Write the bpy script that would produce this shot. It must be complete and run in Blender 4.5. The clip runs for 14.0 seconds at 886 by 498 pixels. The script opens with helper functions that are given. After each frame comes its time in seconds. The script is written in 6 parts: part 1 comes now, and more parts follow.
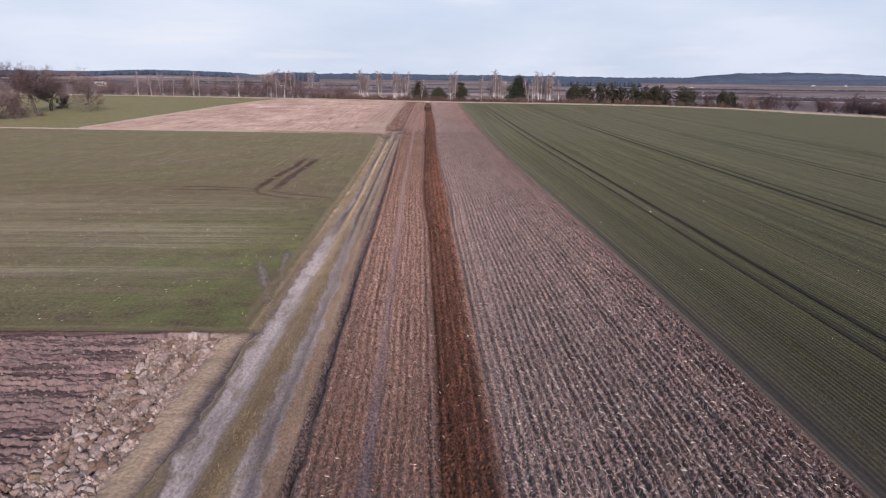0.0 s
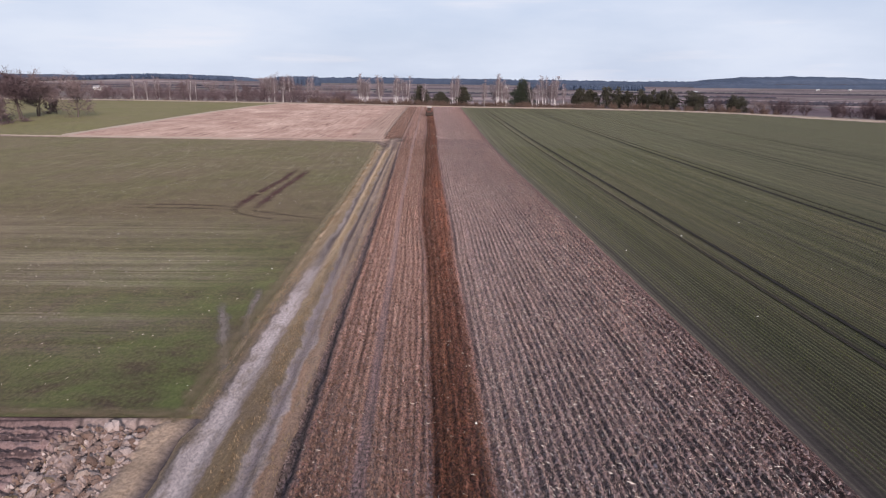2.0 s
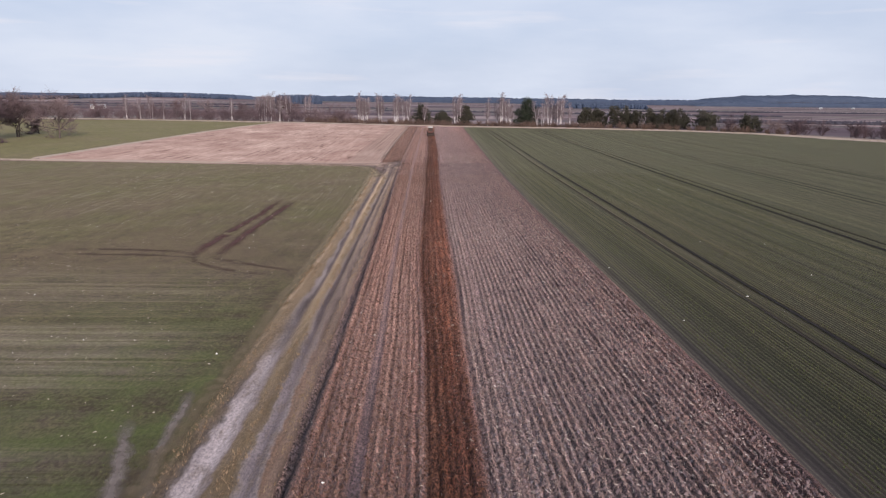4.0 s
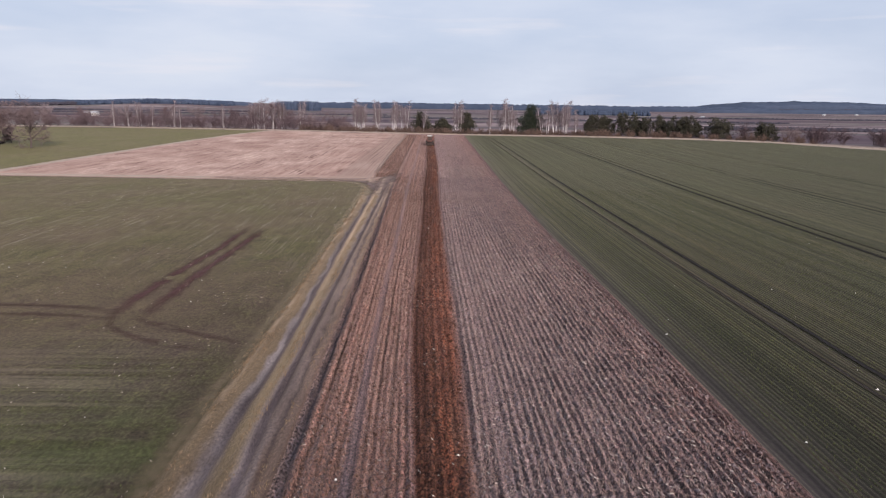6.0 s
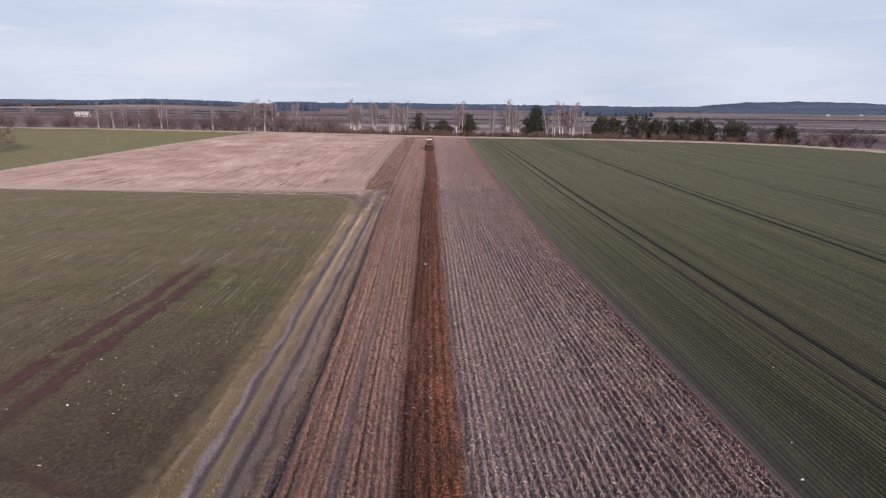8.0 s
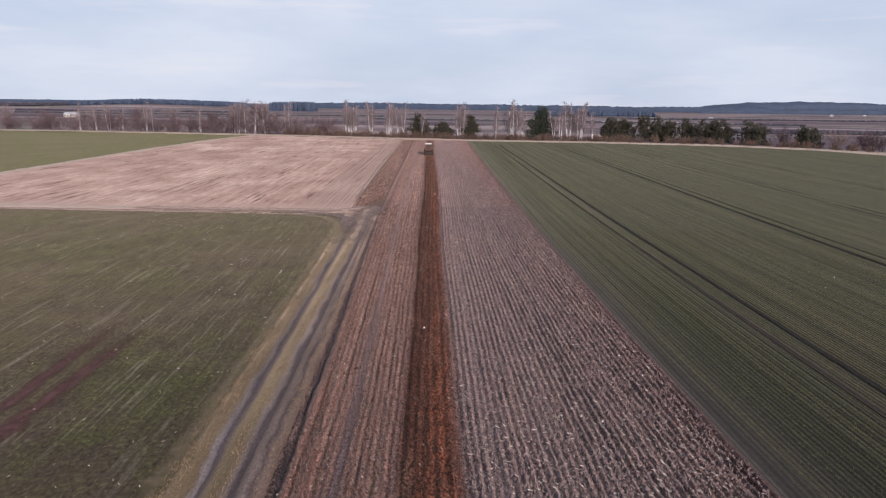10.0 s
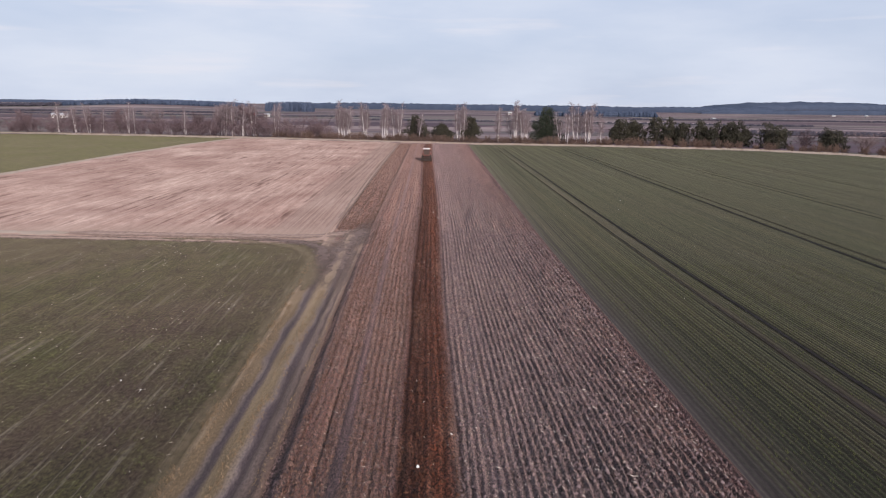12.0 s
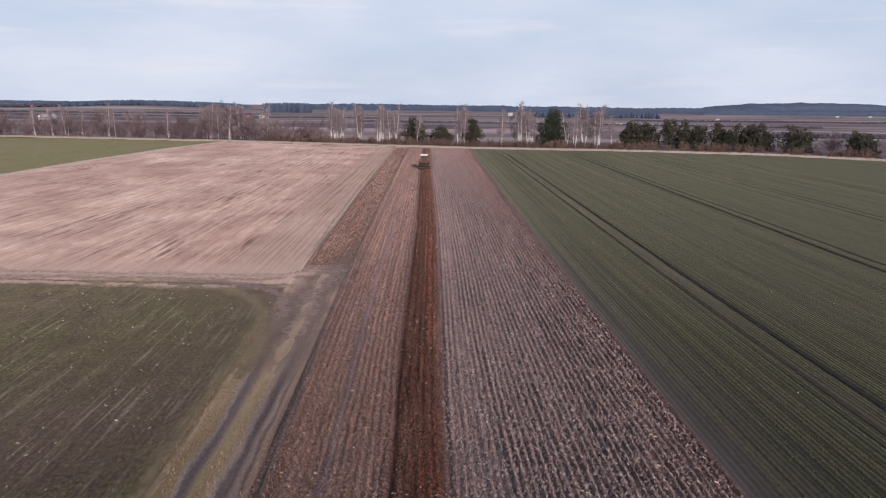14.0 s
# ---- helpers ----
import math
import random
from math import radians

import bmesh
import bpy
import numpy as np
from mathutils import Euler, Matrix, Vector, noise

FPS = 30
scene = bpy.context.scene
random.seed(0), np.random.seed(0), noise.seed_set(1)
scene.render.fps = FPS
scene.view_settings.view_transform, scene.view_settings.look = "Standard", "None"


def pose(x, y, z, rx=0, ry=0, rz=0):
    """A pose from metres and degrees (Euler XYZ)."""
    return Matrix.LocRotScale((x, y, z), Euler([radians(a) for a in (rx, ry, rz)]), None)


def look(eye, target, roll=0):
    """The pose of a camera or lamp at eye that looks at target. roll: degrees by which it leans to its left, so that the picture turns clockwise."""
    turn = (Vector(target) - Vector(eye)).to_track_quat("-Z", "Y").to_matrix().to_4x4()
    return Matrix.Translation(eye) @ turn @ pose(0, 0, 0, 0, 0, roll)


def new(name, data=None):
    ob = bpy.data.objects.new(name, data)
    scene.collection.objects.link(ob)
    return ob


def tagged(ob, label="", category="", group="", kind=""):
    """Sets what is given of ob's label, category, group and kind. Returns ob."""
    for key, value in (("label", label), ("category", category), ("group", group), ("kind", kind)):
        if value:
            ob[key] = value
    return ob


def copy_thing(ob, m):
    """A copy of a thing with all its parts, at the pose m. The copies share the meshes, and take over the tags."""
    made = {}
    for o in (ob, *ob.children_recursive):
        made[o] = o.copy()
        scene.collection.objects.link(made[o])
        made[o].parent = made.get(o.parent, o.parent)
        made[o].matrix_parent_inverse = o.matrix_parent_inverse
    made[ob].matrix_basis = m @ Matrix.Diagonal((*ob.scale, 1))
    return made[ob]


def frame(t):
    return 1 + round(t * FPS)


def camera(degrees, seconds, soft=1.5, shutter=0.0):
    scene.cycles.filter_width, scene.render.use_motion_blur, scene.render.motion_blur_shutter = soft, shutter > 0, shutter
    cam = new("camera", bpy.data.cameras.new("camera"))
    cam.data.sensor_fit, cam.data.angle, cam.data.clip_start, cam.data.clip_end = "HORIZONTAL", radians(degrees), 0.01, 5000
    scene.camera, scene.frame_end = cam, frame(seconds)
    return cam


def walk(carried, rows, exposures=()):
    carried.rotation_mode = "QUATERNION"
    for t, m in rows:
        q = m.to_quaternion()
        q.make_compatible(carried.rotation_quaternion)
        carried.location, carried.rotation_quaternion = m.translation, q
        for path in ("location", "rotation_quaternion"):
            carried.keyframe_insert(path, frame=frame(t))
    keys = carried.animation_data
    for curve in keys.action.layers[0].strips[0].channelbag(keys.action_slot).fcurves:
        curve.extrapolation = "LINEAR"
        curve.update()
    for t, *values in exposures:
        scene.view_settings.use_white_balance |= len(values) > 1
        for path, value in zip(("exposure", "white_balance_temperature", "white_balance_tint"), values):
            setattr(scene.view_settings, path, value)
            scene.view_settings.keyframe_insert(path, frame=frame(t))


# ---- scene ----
cam = camera(68.0, 14.0, soft=1.2)
ROWS = [
    (0.0, 0.000, 0.000, 12.996, -0.690, -15.071, -0.601),
    (0.5, 0.054, 1.516, 12.994, -0.626, -15.070, -0.600),
    (1.0, 0.094, 3.448, 13.013, -0.569, -15.067, -0.600),
    (1.5, 0.111, 5.649, 13.045, -0.527, -15.036, -0.599),
    (2.0, 0.145, 8.195, 13.086, -0.506, -14.765, -0.598),
    (2.5, 0.125, 10.970, 13.122, -0.469, -14.785, -0.597),
    (3.0, 0.109, 13.958, 13.150, -0.427, -14.285, -0.597),
    (5.5, 0.181, 30.330, 13.191, -0.355, -12.735, -0.598),
    (6.0, 0.208, 33.881, 13.227, -0.360, -12.716, -0.598),
    (6.5, 0.231, 37.552, 13.270, -0.359, -12.691, -0.598),
    (7.0, 0.239, 41.236, 13.309, -0.358, -12.700, -0.598),
    (7.5, 0.242, 44.964, 13.358, -0.353, -12.691, -0.598),
    (8.0, 0.244, 48.723, 13.399, -0.351, -12.696, -0.599),
    (10.5, -0.098, 67.629, 13.703, -0.456, -12.695, -0.601),
    (11.0, -0.125, 71.411, 13.770, -0.503, -12.684, -0.601),
    (11.5, -0.174, 75.242, 13.823, -0.548, -12.681, -0.601),
    (12.0, -0.169, 79.184, 13.844, -0.565, -12.694, -0.601),
    (12.5, -0.102, 83.153, 13.839, -0.539, -12.670, -0.602),
    (13.0, -0.041, 87.030, 13.822, -0.551, -12.648, -0.602),
    (13.5, -0.021, 90.958, 13.827, -0.553, -12.665, -0.602),
    (14.0, -0.061, 94.837, 13.860, -0.635, -12.610, -0.601),]
walk(cam, [(t, pose(x, y, z, 90 + pitch, roll, yaw)) for t, x, y, z, yaw, pitch, roll in ROWS], [(0.0, 0.11, 6500, 18), (3.0, 0.07, 6500, 18), (6.0, -0.01, 6500, 18), (14.0, 0.0, 6500, 18)])

# ---- light: hazy late-winter daylight, low veiled sun from behind, a little to the right ----
SUN_DIR = Vector((0.34, -0.87, 0.36)).normalized()
world = bpy.data.worlds.new("sky")
scene.world = world
world.use_nodes = True
wt = world.node_tree
wt.nodes.clear()
w_out = wt.nodes.new("ShaderNodeOutputWorld")
w_sky = wt.nodes.new("ShaderNodeTexSky")
w_sky.sky_type = "NISHITA"
w_sky.sun_disc = False
w_sky.sun_elevation = math.asin(SUN_DIR.z)
w_sky.sun_rotation = math.atan2(SUN_DIR.x, SUN_DIR.y)
w_sky.air_density, w_sky.dust_density, w_sky.ozone_density = 1.0, 1.5, 2.0
w_blue = wt.nodes.new("ShaderNodeBackground")
w_blue.inputs["Strength"].default_value = 0.10
w_cloud = wt.nodes.new("ShaderNodeBackground")
w_cloud.inputs["Strength"].default_value = 0.90
w_mix = wt.nodes.new("ShaderNodeMixShader")
w_co = wt.nodes.new("ShaderNodeTexCoord")
w_map = wt.nodes.new("ShaderNodeMapping")
w_map.inputs["Scale"].default_value = (1.6, 1.6, 6.0)
w_noise = wt.nodes.new("ShaderNodeTexNoise")
w_noise.inputs["Scale"].default_value = 1.7
w_noise.inputs["Detail"].default_value = 5.0
w_noise.inputs["Roughness"].default_value = 0.55
w_tone = wt.nodes.new("ShaderNodeValToRGB")
w_tone.color_ramp.elements[0].position = 0.36
w_tone.color_ramp.elements[0].color = (0.63, 0.75, 0.91, 1)
w_tone.color_ramp.elements[1].position = 0.68
w_tone.color_ramp.elements[1].color = (0.76, 0.86, 0.96, 1)
w_fac = wt.nodes.new("ShaderNodeMapRange")
w_fac.inputs["From Min"].default_value = 0.3
w_fac.inputs["From Max"].default_value = 0.6
w_fac.inputs["To Min"].default_value = 0.85
w_fac.inputs["To Max"].default_value = 0.97
wt.links.new(w_co.outputs["Generated"], w_map.inputs["Vector"])
wt.links.new(w_map.outputs["Vector"], w_noise.inputs["Vector"])
wt.links.new(w_noise.outputs["Fac"], w_tone.inputs["Fac"])
wt.links.new(w_noise.outputs["Fac"], w_fac.inputs["Value"])
w_map2 = wt.nodes.new("ShaderNodeMapping")
w_map2.inputs["Scale"].default_value = (2.2, 2.2, 26.0)
w_map2.inputs["Location"].default_value = (0.4, 0.0, 0.3)
w_wisp = wt.nodes.new("ShaderNodeTexNoise")
w_wisp.inputs["Scale"].default_value = 1.6
w_wisp.inputs["Detail"].default_value = 6.0
w_wfac = wt.nodes.new("ShaderNodeMapRange")
w_wfac.inputs["From Min"].default_value = 0.57
w_wfac.inputs["From Max"].default_value = 0.75
w_wfac.inputs["To Max"].default_value = 0.55
w_over = wt.nodes.new("ShaderNodeMix")
w_over.data_type = "RGBA"
w_over.inputs[7].default_value = (0.93, 0.94, 0.97, 1)
wt.links.new(w_co.outputs["Generated"], w_map2.inputs["Vector"])
wt.links.new(w_map2.outputs["Vector"], w_wisp.inputs["Vector"])
wt.links.new(w_wisp.outputs["Fac"], w_wfac.inputs["Value"])
wt.links.new(w_wfac.outputs["Result"], w_over.inputs[0])
wt.links.new(w_tone.outputs["Color"], w_over.inputs[6])
wt.links.new(w_over.outputs[2], w_cloud.inputs["Color"])
wt.links.new(w_sky.outputs["Color"], w_blue.inputs["Color"])
wt.links.new(w_fac.outputs["Result"], w_mix.inputs["Fac"])
wt.links.new(w_blue.outputs["Background"], w_mix.inputs[1])
wt.links.new(w_cloud.outputs["Background"], w_mix.inputs[2])
wt.links.new(w_mix.outputs["Shader"], w_out.inputs["Surface"])

sun_data = bpy.data.lights.new("sun", "SUN")
sun_data.energy, sun_data.angle, sun_data.color = 4.6, radians(2.5), (1.0, 0.92, 0.84)
sun = new("sun", sun_data)
sun.matrix_world = look(SUN_DIR * 100, (0, 0, 0))


# ---- materials ----
def material(name, rough=0.95):
    m = bpy.data.materials.new(name)
    m.use_nodes = True
    t = m.node_tree
    shader = t.nodes["Principled BSDF"]
    shader.inputs["Roughness"].default_value = rough
    shader.inputs["Specular IOR Level"].default_value = 0.15
    return m, t, shader


def node(t, kind, values=None, **attributes):
    n = t.nodes.new(kind)
    for key, value in (values or {}).items():
        if hasattr(value, "is_output"):
            t.links.new(value, n.inputs[key])
        else:
            n.inputs[key].default_value = value
    if "op" in attributes:
        n.operation = attributes["op"]
    if "blend" in attributes:
        n.blend_type = attributes["blend"]
    return n


def plan_vector(t, su=1.0, sv=1.0, at=(0, 0, 0)):
    """Field coordinates in metres (across, along), scaled."""
    uv = t.nodes.new("ShaderNodeUVMap")
    uv.uv_map = "plan"
    return node(t, "ShaderNodeMapping", {"Vector": uv.outputs["UV"], "Scale": (su, sv, 1), "Location": at}).outputs["Vector"]


def noise_fac(t, vector, scale, detail=4.0, rough=0.6, warp=0.0):
    return node(t, "ShaderNodeTexNoise", {"Vector": vector, "Scale": scale, "Detail": detail, "Roughness": rough, "Distortion": warp}).outputs["Fac"]


def ramp(t, fac, stops):
    n = t.nodes.new("ShaderNodeValToRGB")
    t.links.new(fac, n.inputs["Fac"])
    els = n.color_ramp.elements
    while len(els) < len(stops):
        els.new(0.5)
    for e, (p, c) in zip(els, stops):
        e.position = p
        e.color = (*c, 1) if len(c) == 3 else c
    return n.outputs["Color"]


def grey(v):
    return (v, v, v)


def mixed(t, fac, a, b, blend="MIX"):
    n = t.nodes.new("ShaderNodeMix")
    n.data_type = "RGBA"
    n.blend_type = blend
    for socket, value in ((n.inputs[0], fac), (n.inputs[6], a), (n.inputs[7], b)):
        if hasattr(value, "is_output"):
            t.links.new(value, socket)
        elif isinstance(value, tuple):
            socket.default_value = (*value, 1)
        else:
            socket.default_value = value
    return n.outputs[2]


def mask(t, fac, lo, hi):
    return node(t, "ShaderNodeMapRange", {"Value": fac, "From Min": lo, "From Max": hi}).outputs["Result"]


def times(t, a, b):
    return node(t, "ShaderNodeMath", {0: a, 1: b}, op="MULTIPLY").outputs[0]


def bump(t, shader, height, strength=0.5, distance=0.05):
    b = node(t, "ShaderNodeBump", {"Height": height, "Strength": strength, "Distance": distance})
    t.links.new(b.outputs["Normal"], shader.inputs["Normal"])


def across(t):
    uv = t.nodes.new("ShaderNodeUVMap")
    uv.uv_map = "plan"
    s = t.nodes.new("ShaderNodeSeparateXYZ")
    t.links.new(uv.outputs["UV"], s.inputs[0])
    return s.outputs["X"], s.outputs["Y"]


def band_ramp(t, coord, lo, hi, stops):
    """Colours along a coordinate in metres."""
    return ramp(t, mask(t, coord, lo, hi), [((p - lo) / (hi - lo), c) for p, c in stops])


def wobble(t, coord, vector, scale, amount):
    n = noise_fac(t, vector, scale, 3.0)
    s = node(t, "ShaderNodeMath", {0: n, 1: 0.5}, op="SUBTRACT").outputs[0]
    return node(t, "ShaderNodeMath", {0: s, 1: amount, 2: coord}, op="MULTIPLY_ADD").outputs[0]


def soil_material():
    """Tilled strip: brown on one side, freshly worked dark band, greyer crust with dry residue on the other side."""
    m, t, sh = material("tilled_soil", 0.78)

    u, v = across(t)
    plain = plan_vector(t)
    uw = wobble(t, u, plan_vector(t, 1.0, 0.5), 1.3, 0.28)
    base = band_ramp(t, uw, -9.0, 14.6, [
        (-9.0, (0.070, 0.030, 0.022)), (-5.3, (0.070, 0.030, 0.022)), (-5.05, (0.115, 0.083, 0.070)), (-4.82, (0.100, 0.072, 0.062)), (-4.3, (0.052, 0.021, 0.015)), (-4.0, (0.057, 0.021, 0.014)), (-3.2, (0.058, 0.019, 0.010)), (-2.5, (0.050, 0.018, 0.011)),
        (-2.38, (0.060, 0.039, 0.043)), (-2.05, (0.064, 0.041, 0.046)), (-1.92, (0.048, 0.017, 0.011)), (-0.5, (0.049, 0.0165, 0.010)), (-0.2, (0.074, 0.032, 0.026)), (0.12, (0.050, 0.030, 0.031)),
        (0.25, (0.038, 0.014, 0.009)), (1.10, (0.047, 0.016, 0.008)), (1.45, (0.050, 0.017, 0.010)), (1.85, (0.048, 0.018, 0.012)), (2.45, (0.037, 0.016, 0.014)), (3.6, (0.028, 0.0165, 0.0205)),
        (6.0, (0.0175, 0.0093, 0.0128)), (9.0, (0.0140, 0.0067, 0.0094)), (11.5, (0.0138, 0.0060, 0.0076)), (13.2, (0.020, 0.0073, 0.0078)), (14.0, (0.018, 0.0078, 0.0086))])
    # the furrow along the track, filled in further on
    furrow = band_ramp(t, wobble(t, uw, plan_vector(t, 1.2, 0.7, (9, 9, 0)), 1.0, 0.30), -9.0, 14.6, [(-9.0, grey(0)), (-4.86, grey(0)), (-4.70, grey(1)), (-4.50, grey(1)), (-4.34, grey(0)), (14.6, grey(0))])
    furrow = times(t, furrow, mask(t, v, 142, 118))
    # dark earth together with the furrow's own shade, put into the colour
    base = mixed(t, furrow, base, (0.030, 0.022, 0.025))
    # newly turned rust-coloured soil along one side of the harrowed band
    fresh = band_ramp(t, uw, -9.0, 14.6, [(-9, grey(0)), (1.15, grey(0)), (1.45, grey(1)), (2.0, grey(1)), (2.25, grey(0)), (14.6, grey(0))])
    fresh = times(t, fresh, times(t, mask(t, v, 46, 70), mask(t, noise_fac(t, plan_vector(t, 1.0, 0.05, (3, 3, 0)), 1.0, 4.0), 0.36, 0.56)))
    base = mixed(t, fresh, base, (0.098, 0.029, 0.012))
    # the soil holds more moisture further along the strip
    damp_v = wobble(t, v, plan_vector(t, 0.25, 0.05), 1.0, 40.0)
    damp = band_ramp(t, damp_v, 0, 320, [(0, grey(1.0)), (45, grey(0.98)), (58, grey(1.12)), (75, (1.0, 0.96, 0.94)), (105, (0.66, 0.61, 0.59)), (140, (0.70, 0.655, 0.64)), (175, (0.88, 0.84, 0.82)), (290, grey(1.0))])
    base = mixed(t, band_ramp(t, u, -9.0, 14.6, [(-9, grey(1)), (0.0, grey(1)), (0.4, grey(1.0)), (1.6, grey(0.9)), (2.2, grey(0.8)), (3.2, grey(0.8)), (9, grey(0.8)), (14.6, grey(0.8))]), base, mixed(t, 1.0, base, damp, "MULTIPLY"))
    first = times(t, mask(t, damp_v, 52, 26), band_ramp(t, u, -9.0, 14.6, [(-9, grey(0.25)), (2.2, grey(0.25)), (5.0, grey(0.6)), (8.0, grey(1.0)), (14.6, grey(1.0))]))
    base = mixed(t, first, base, mixed(t, 1.0, base, (0.66, 0.60, 0.68), "MULTIPLY"))
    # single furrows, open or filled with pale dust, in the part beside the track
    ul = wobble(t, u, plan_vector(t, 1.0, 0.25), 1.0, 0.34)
    # dark stops put the shade of the open furrows into the colour
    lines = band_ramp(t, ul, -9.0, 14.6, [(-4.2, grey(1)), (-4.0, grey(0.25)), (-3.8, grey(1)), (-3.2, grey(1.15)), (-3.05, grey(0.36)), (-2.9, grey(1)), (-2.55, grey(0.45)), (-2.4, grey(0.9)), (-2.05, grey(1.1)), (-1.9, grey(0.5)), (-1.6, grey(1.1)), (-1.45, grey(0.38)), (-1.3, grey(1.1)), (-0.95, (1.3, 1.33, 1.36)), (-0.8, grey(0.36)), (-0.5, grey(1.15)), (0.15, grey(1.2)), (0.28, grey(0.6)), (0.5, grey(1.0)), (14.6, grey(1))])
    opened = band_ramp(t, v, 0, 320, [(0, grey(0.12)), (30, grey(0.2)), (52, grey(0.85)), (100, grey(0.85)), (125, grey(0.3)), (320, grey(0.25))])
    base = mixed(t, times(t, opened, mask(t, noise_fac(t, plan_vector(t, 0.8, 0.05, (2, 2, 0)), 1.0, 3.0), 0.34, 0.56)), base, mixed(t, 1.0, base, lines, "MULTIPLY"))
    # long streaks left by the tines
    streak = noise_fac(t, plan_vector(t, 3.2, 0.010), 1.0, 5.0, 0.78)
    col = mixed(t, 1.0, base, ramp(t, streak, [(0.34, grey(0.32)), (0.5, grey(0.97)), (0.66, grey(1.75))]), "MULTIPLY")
    # broad patches, drier and moister
    patch = noise_fac(t, plan_vector(t, 0.35, 0.035), 1.0, 4.0, 0.6)
    col = mixed(t, 0.7, col, ramp(t, patch, [(0.30, (0.58, 0.54, 0.57)), (0.5, (1.0, 0.98, 0.98)), (0.70, (1.42, 1.36, 1.36))]), "MULTIPLY")
    rust = noise_fac(t, plan_vector(t, 0.9, 0.08, (7, 3, 0)), 1.0, 4.0, 0.6)
    col = mixed(t, times(t, mask(t, rust, 0.52, 0.72), 0.4), col, (0.17, 0.098, 0.068))
    # blotches the size of a stride
    blotch = noise_fac(t, plan_vector(t, 1.0, 0.10, (2, 5, 0)), 3.4, 5.0, 0.75)
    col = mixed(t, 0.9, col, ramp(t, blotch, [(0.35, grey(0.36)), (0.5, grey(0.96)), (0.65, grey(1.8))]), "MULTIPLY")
    # clods and crumbs; shade in the gaps between them is put into the colour
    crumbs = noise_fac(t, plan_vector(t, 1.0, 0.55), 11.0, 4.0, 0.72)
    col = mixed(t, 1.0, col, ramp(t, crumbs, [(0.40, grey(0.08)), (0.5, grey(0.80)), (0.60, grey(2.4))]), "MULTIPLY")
    # pale crust and residue in patches
    straw = noise_fac(t, plan_vector(t, 1.0, 0.5), 9.0, 3.0, 0.65)
    patchy = noise_fac(t, plan_vector(t, 2.2, 0.03), 1.0, 4.0, 0.65)
    crusted = band_ramp(t, uw, -9.0, 14.6, [(-9, grey(0.25)), (-0.2, grey(0.22)), (0.1, grey(0.5)), (0.4, grey(0.05)), (2.2, grey(0.06)), (3.0, grey(0.75)), (6.0, grey(0.55)), (11, grey(0.5)), (14, grey(0.2))])
    amount = times(t, times(t, mask(t, straw, 0.50, 0.62), mask(t, patchy, 0.40, 0.60)), times(t, crusted, node(t, "ShaderNodeMapRange", {"Value": damp_v, "From Min": 60.0, "From Max": 100.0, "To Min": 1.0, "To Max": 0.35}).outputs["Result"]))
    col = mixed(t, amount, col, mixed(t, mask(t, noise_fac(t, plan_vector(t, 1.0, 0.4, (3, 9, 0)), 2.2, 4.0), 0.42, 0.58), (0.34, 0.275, 0.245), (0.33, 0.295, 0.335)))
    t.links.new(col, sh.inputs["Base Color"])
    dust = band_ramp(t, uw, -9.0, 14.6, [(-9.0, grey(0.9)), (-5.3, grey(0.9)), (-5.05, grey(0.35)), (-4.75, grey(0.3)), (-4.3, grey(1.0)), (-4.1, grey(0.9)), (-4.0, grey(0.4)), (-3.85, grey(1.0)), (-2.5, grey(1.0)), (-2.38, grey(0.65)), (-2.05, grey(0.65)), (-1.92, grey(1.0)), (-0.35, grey(1.0)), (-0.1, grey(0.55)), (0.1, grey(0.5)), (0.4, grey(0.25)), (2.0, grey(0.35)), (2.8, grey(1.0)), (12.8, grey(0.9)), (13.6, grey(0.55)), (14.6, grey(0.45))])
    dusty = mixed(t, 1.0, dust, ramp(t, streak, [(0.34, grey(0.52)), (0.5, grey(0.92)), (0.62, grey(1.0))]), "MULTIPLY")
    dusty = mixed(t, 1.0, dusty, ramp(t, crumbs, [(0.38, grey(0.5)), (0.5, grey(1.0)), (0.6, grey(1.0))]), "MULTIPLY")
    dusty = mixed(t, 1.0, dusty, mixed(t, first, grey(1.0), grey(0.72)), "MULTIPLY")
    moist = band_ramp(t, damp_v, 0, 320, [(0, grey(0.92)), (45, grey(1.0)), (72, grey(0.96)), (100, grey(0.68)), (140, grey(0.56)), (190, grey(0.62)), (320, grey(0.78))])
    dusty = mixed(t, 1.0, dusty, moist, "MULTIPLY")
    dusty = times(t, mixed(t, furrow, dusty, grey(0.1)), 0.68)
    t.links.new(dusty, sh.inputs["Sheen Weight"])
    t.links.new(times(t, dust, 0.5), sh.inputs["Specular IOR Level"])
    sh.inputs["Sheen Roughness"].default_value = 0.30
    t.links.new(band_ramp(t, uw, -9.0, 14.6, [(-9.0, (1.0, 0.66, 0.55)), (-5.0, (1.0, 0.62, 0.51)), (-4.6, (1.0, 0.61, 0.52)), (0.0, (1.0, 0.61, 0.52)), (0.3, (1.0, 0.45, 0.31)), (2.1, (1.0, 0.45, 0.31)), (2.7, (1.0, 0.66, 0.60)), (9.0, (1.0, 0.63, 0.57)), (12.0, (1.0, 0.55, 0.46)), (14.6, (1.0, 0.54, 0.45))]), sh.inputs["Sheen Tint"])
    bump(t, sh, node(t, "ShaderNodeMath", {0: crumbs, 1: noise_fac(t, plain, 30.0, 2.0)}, op="ADD").outputs[0], 0.8, 0.06)
    return m


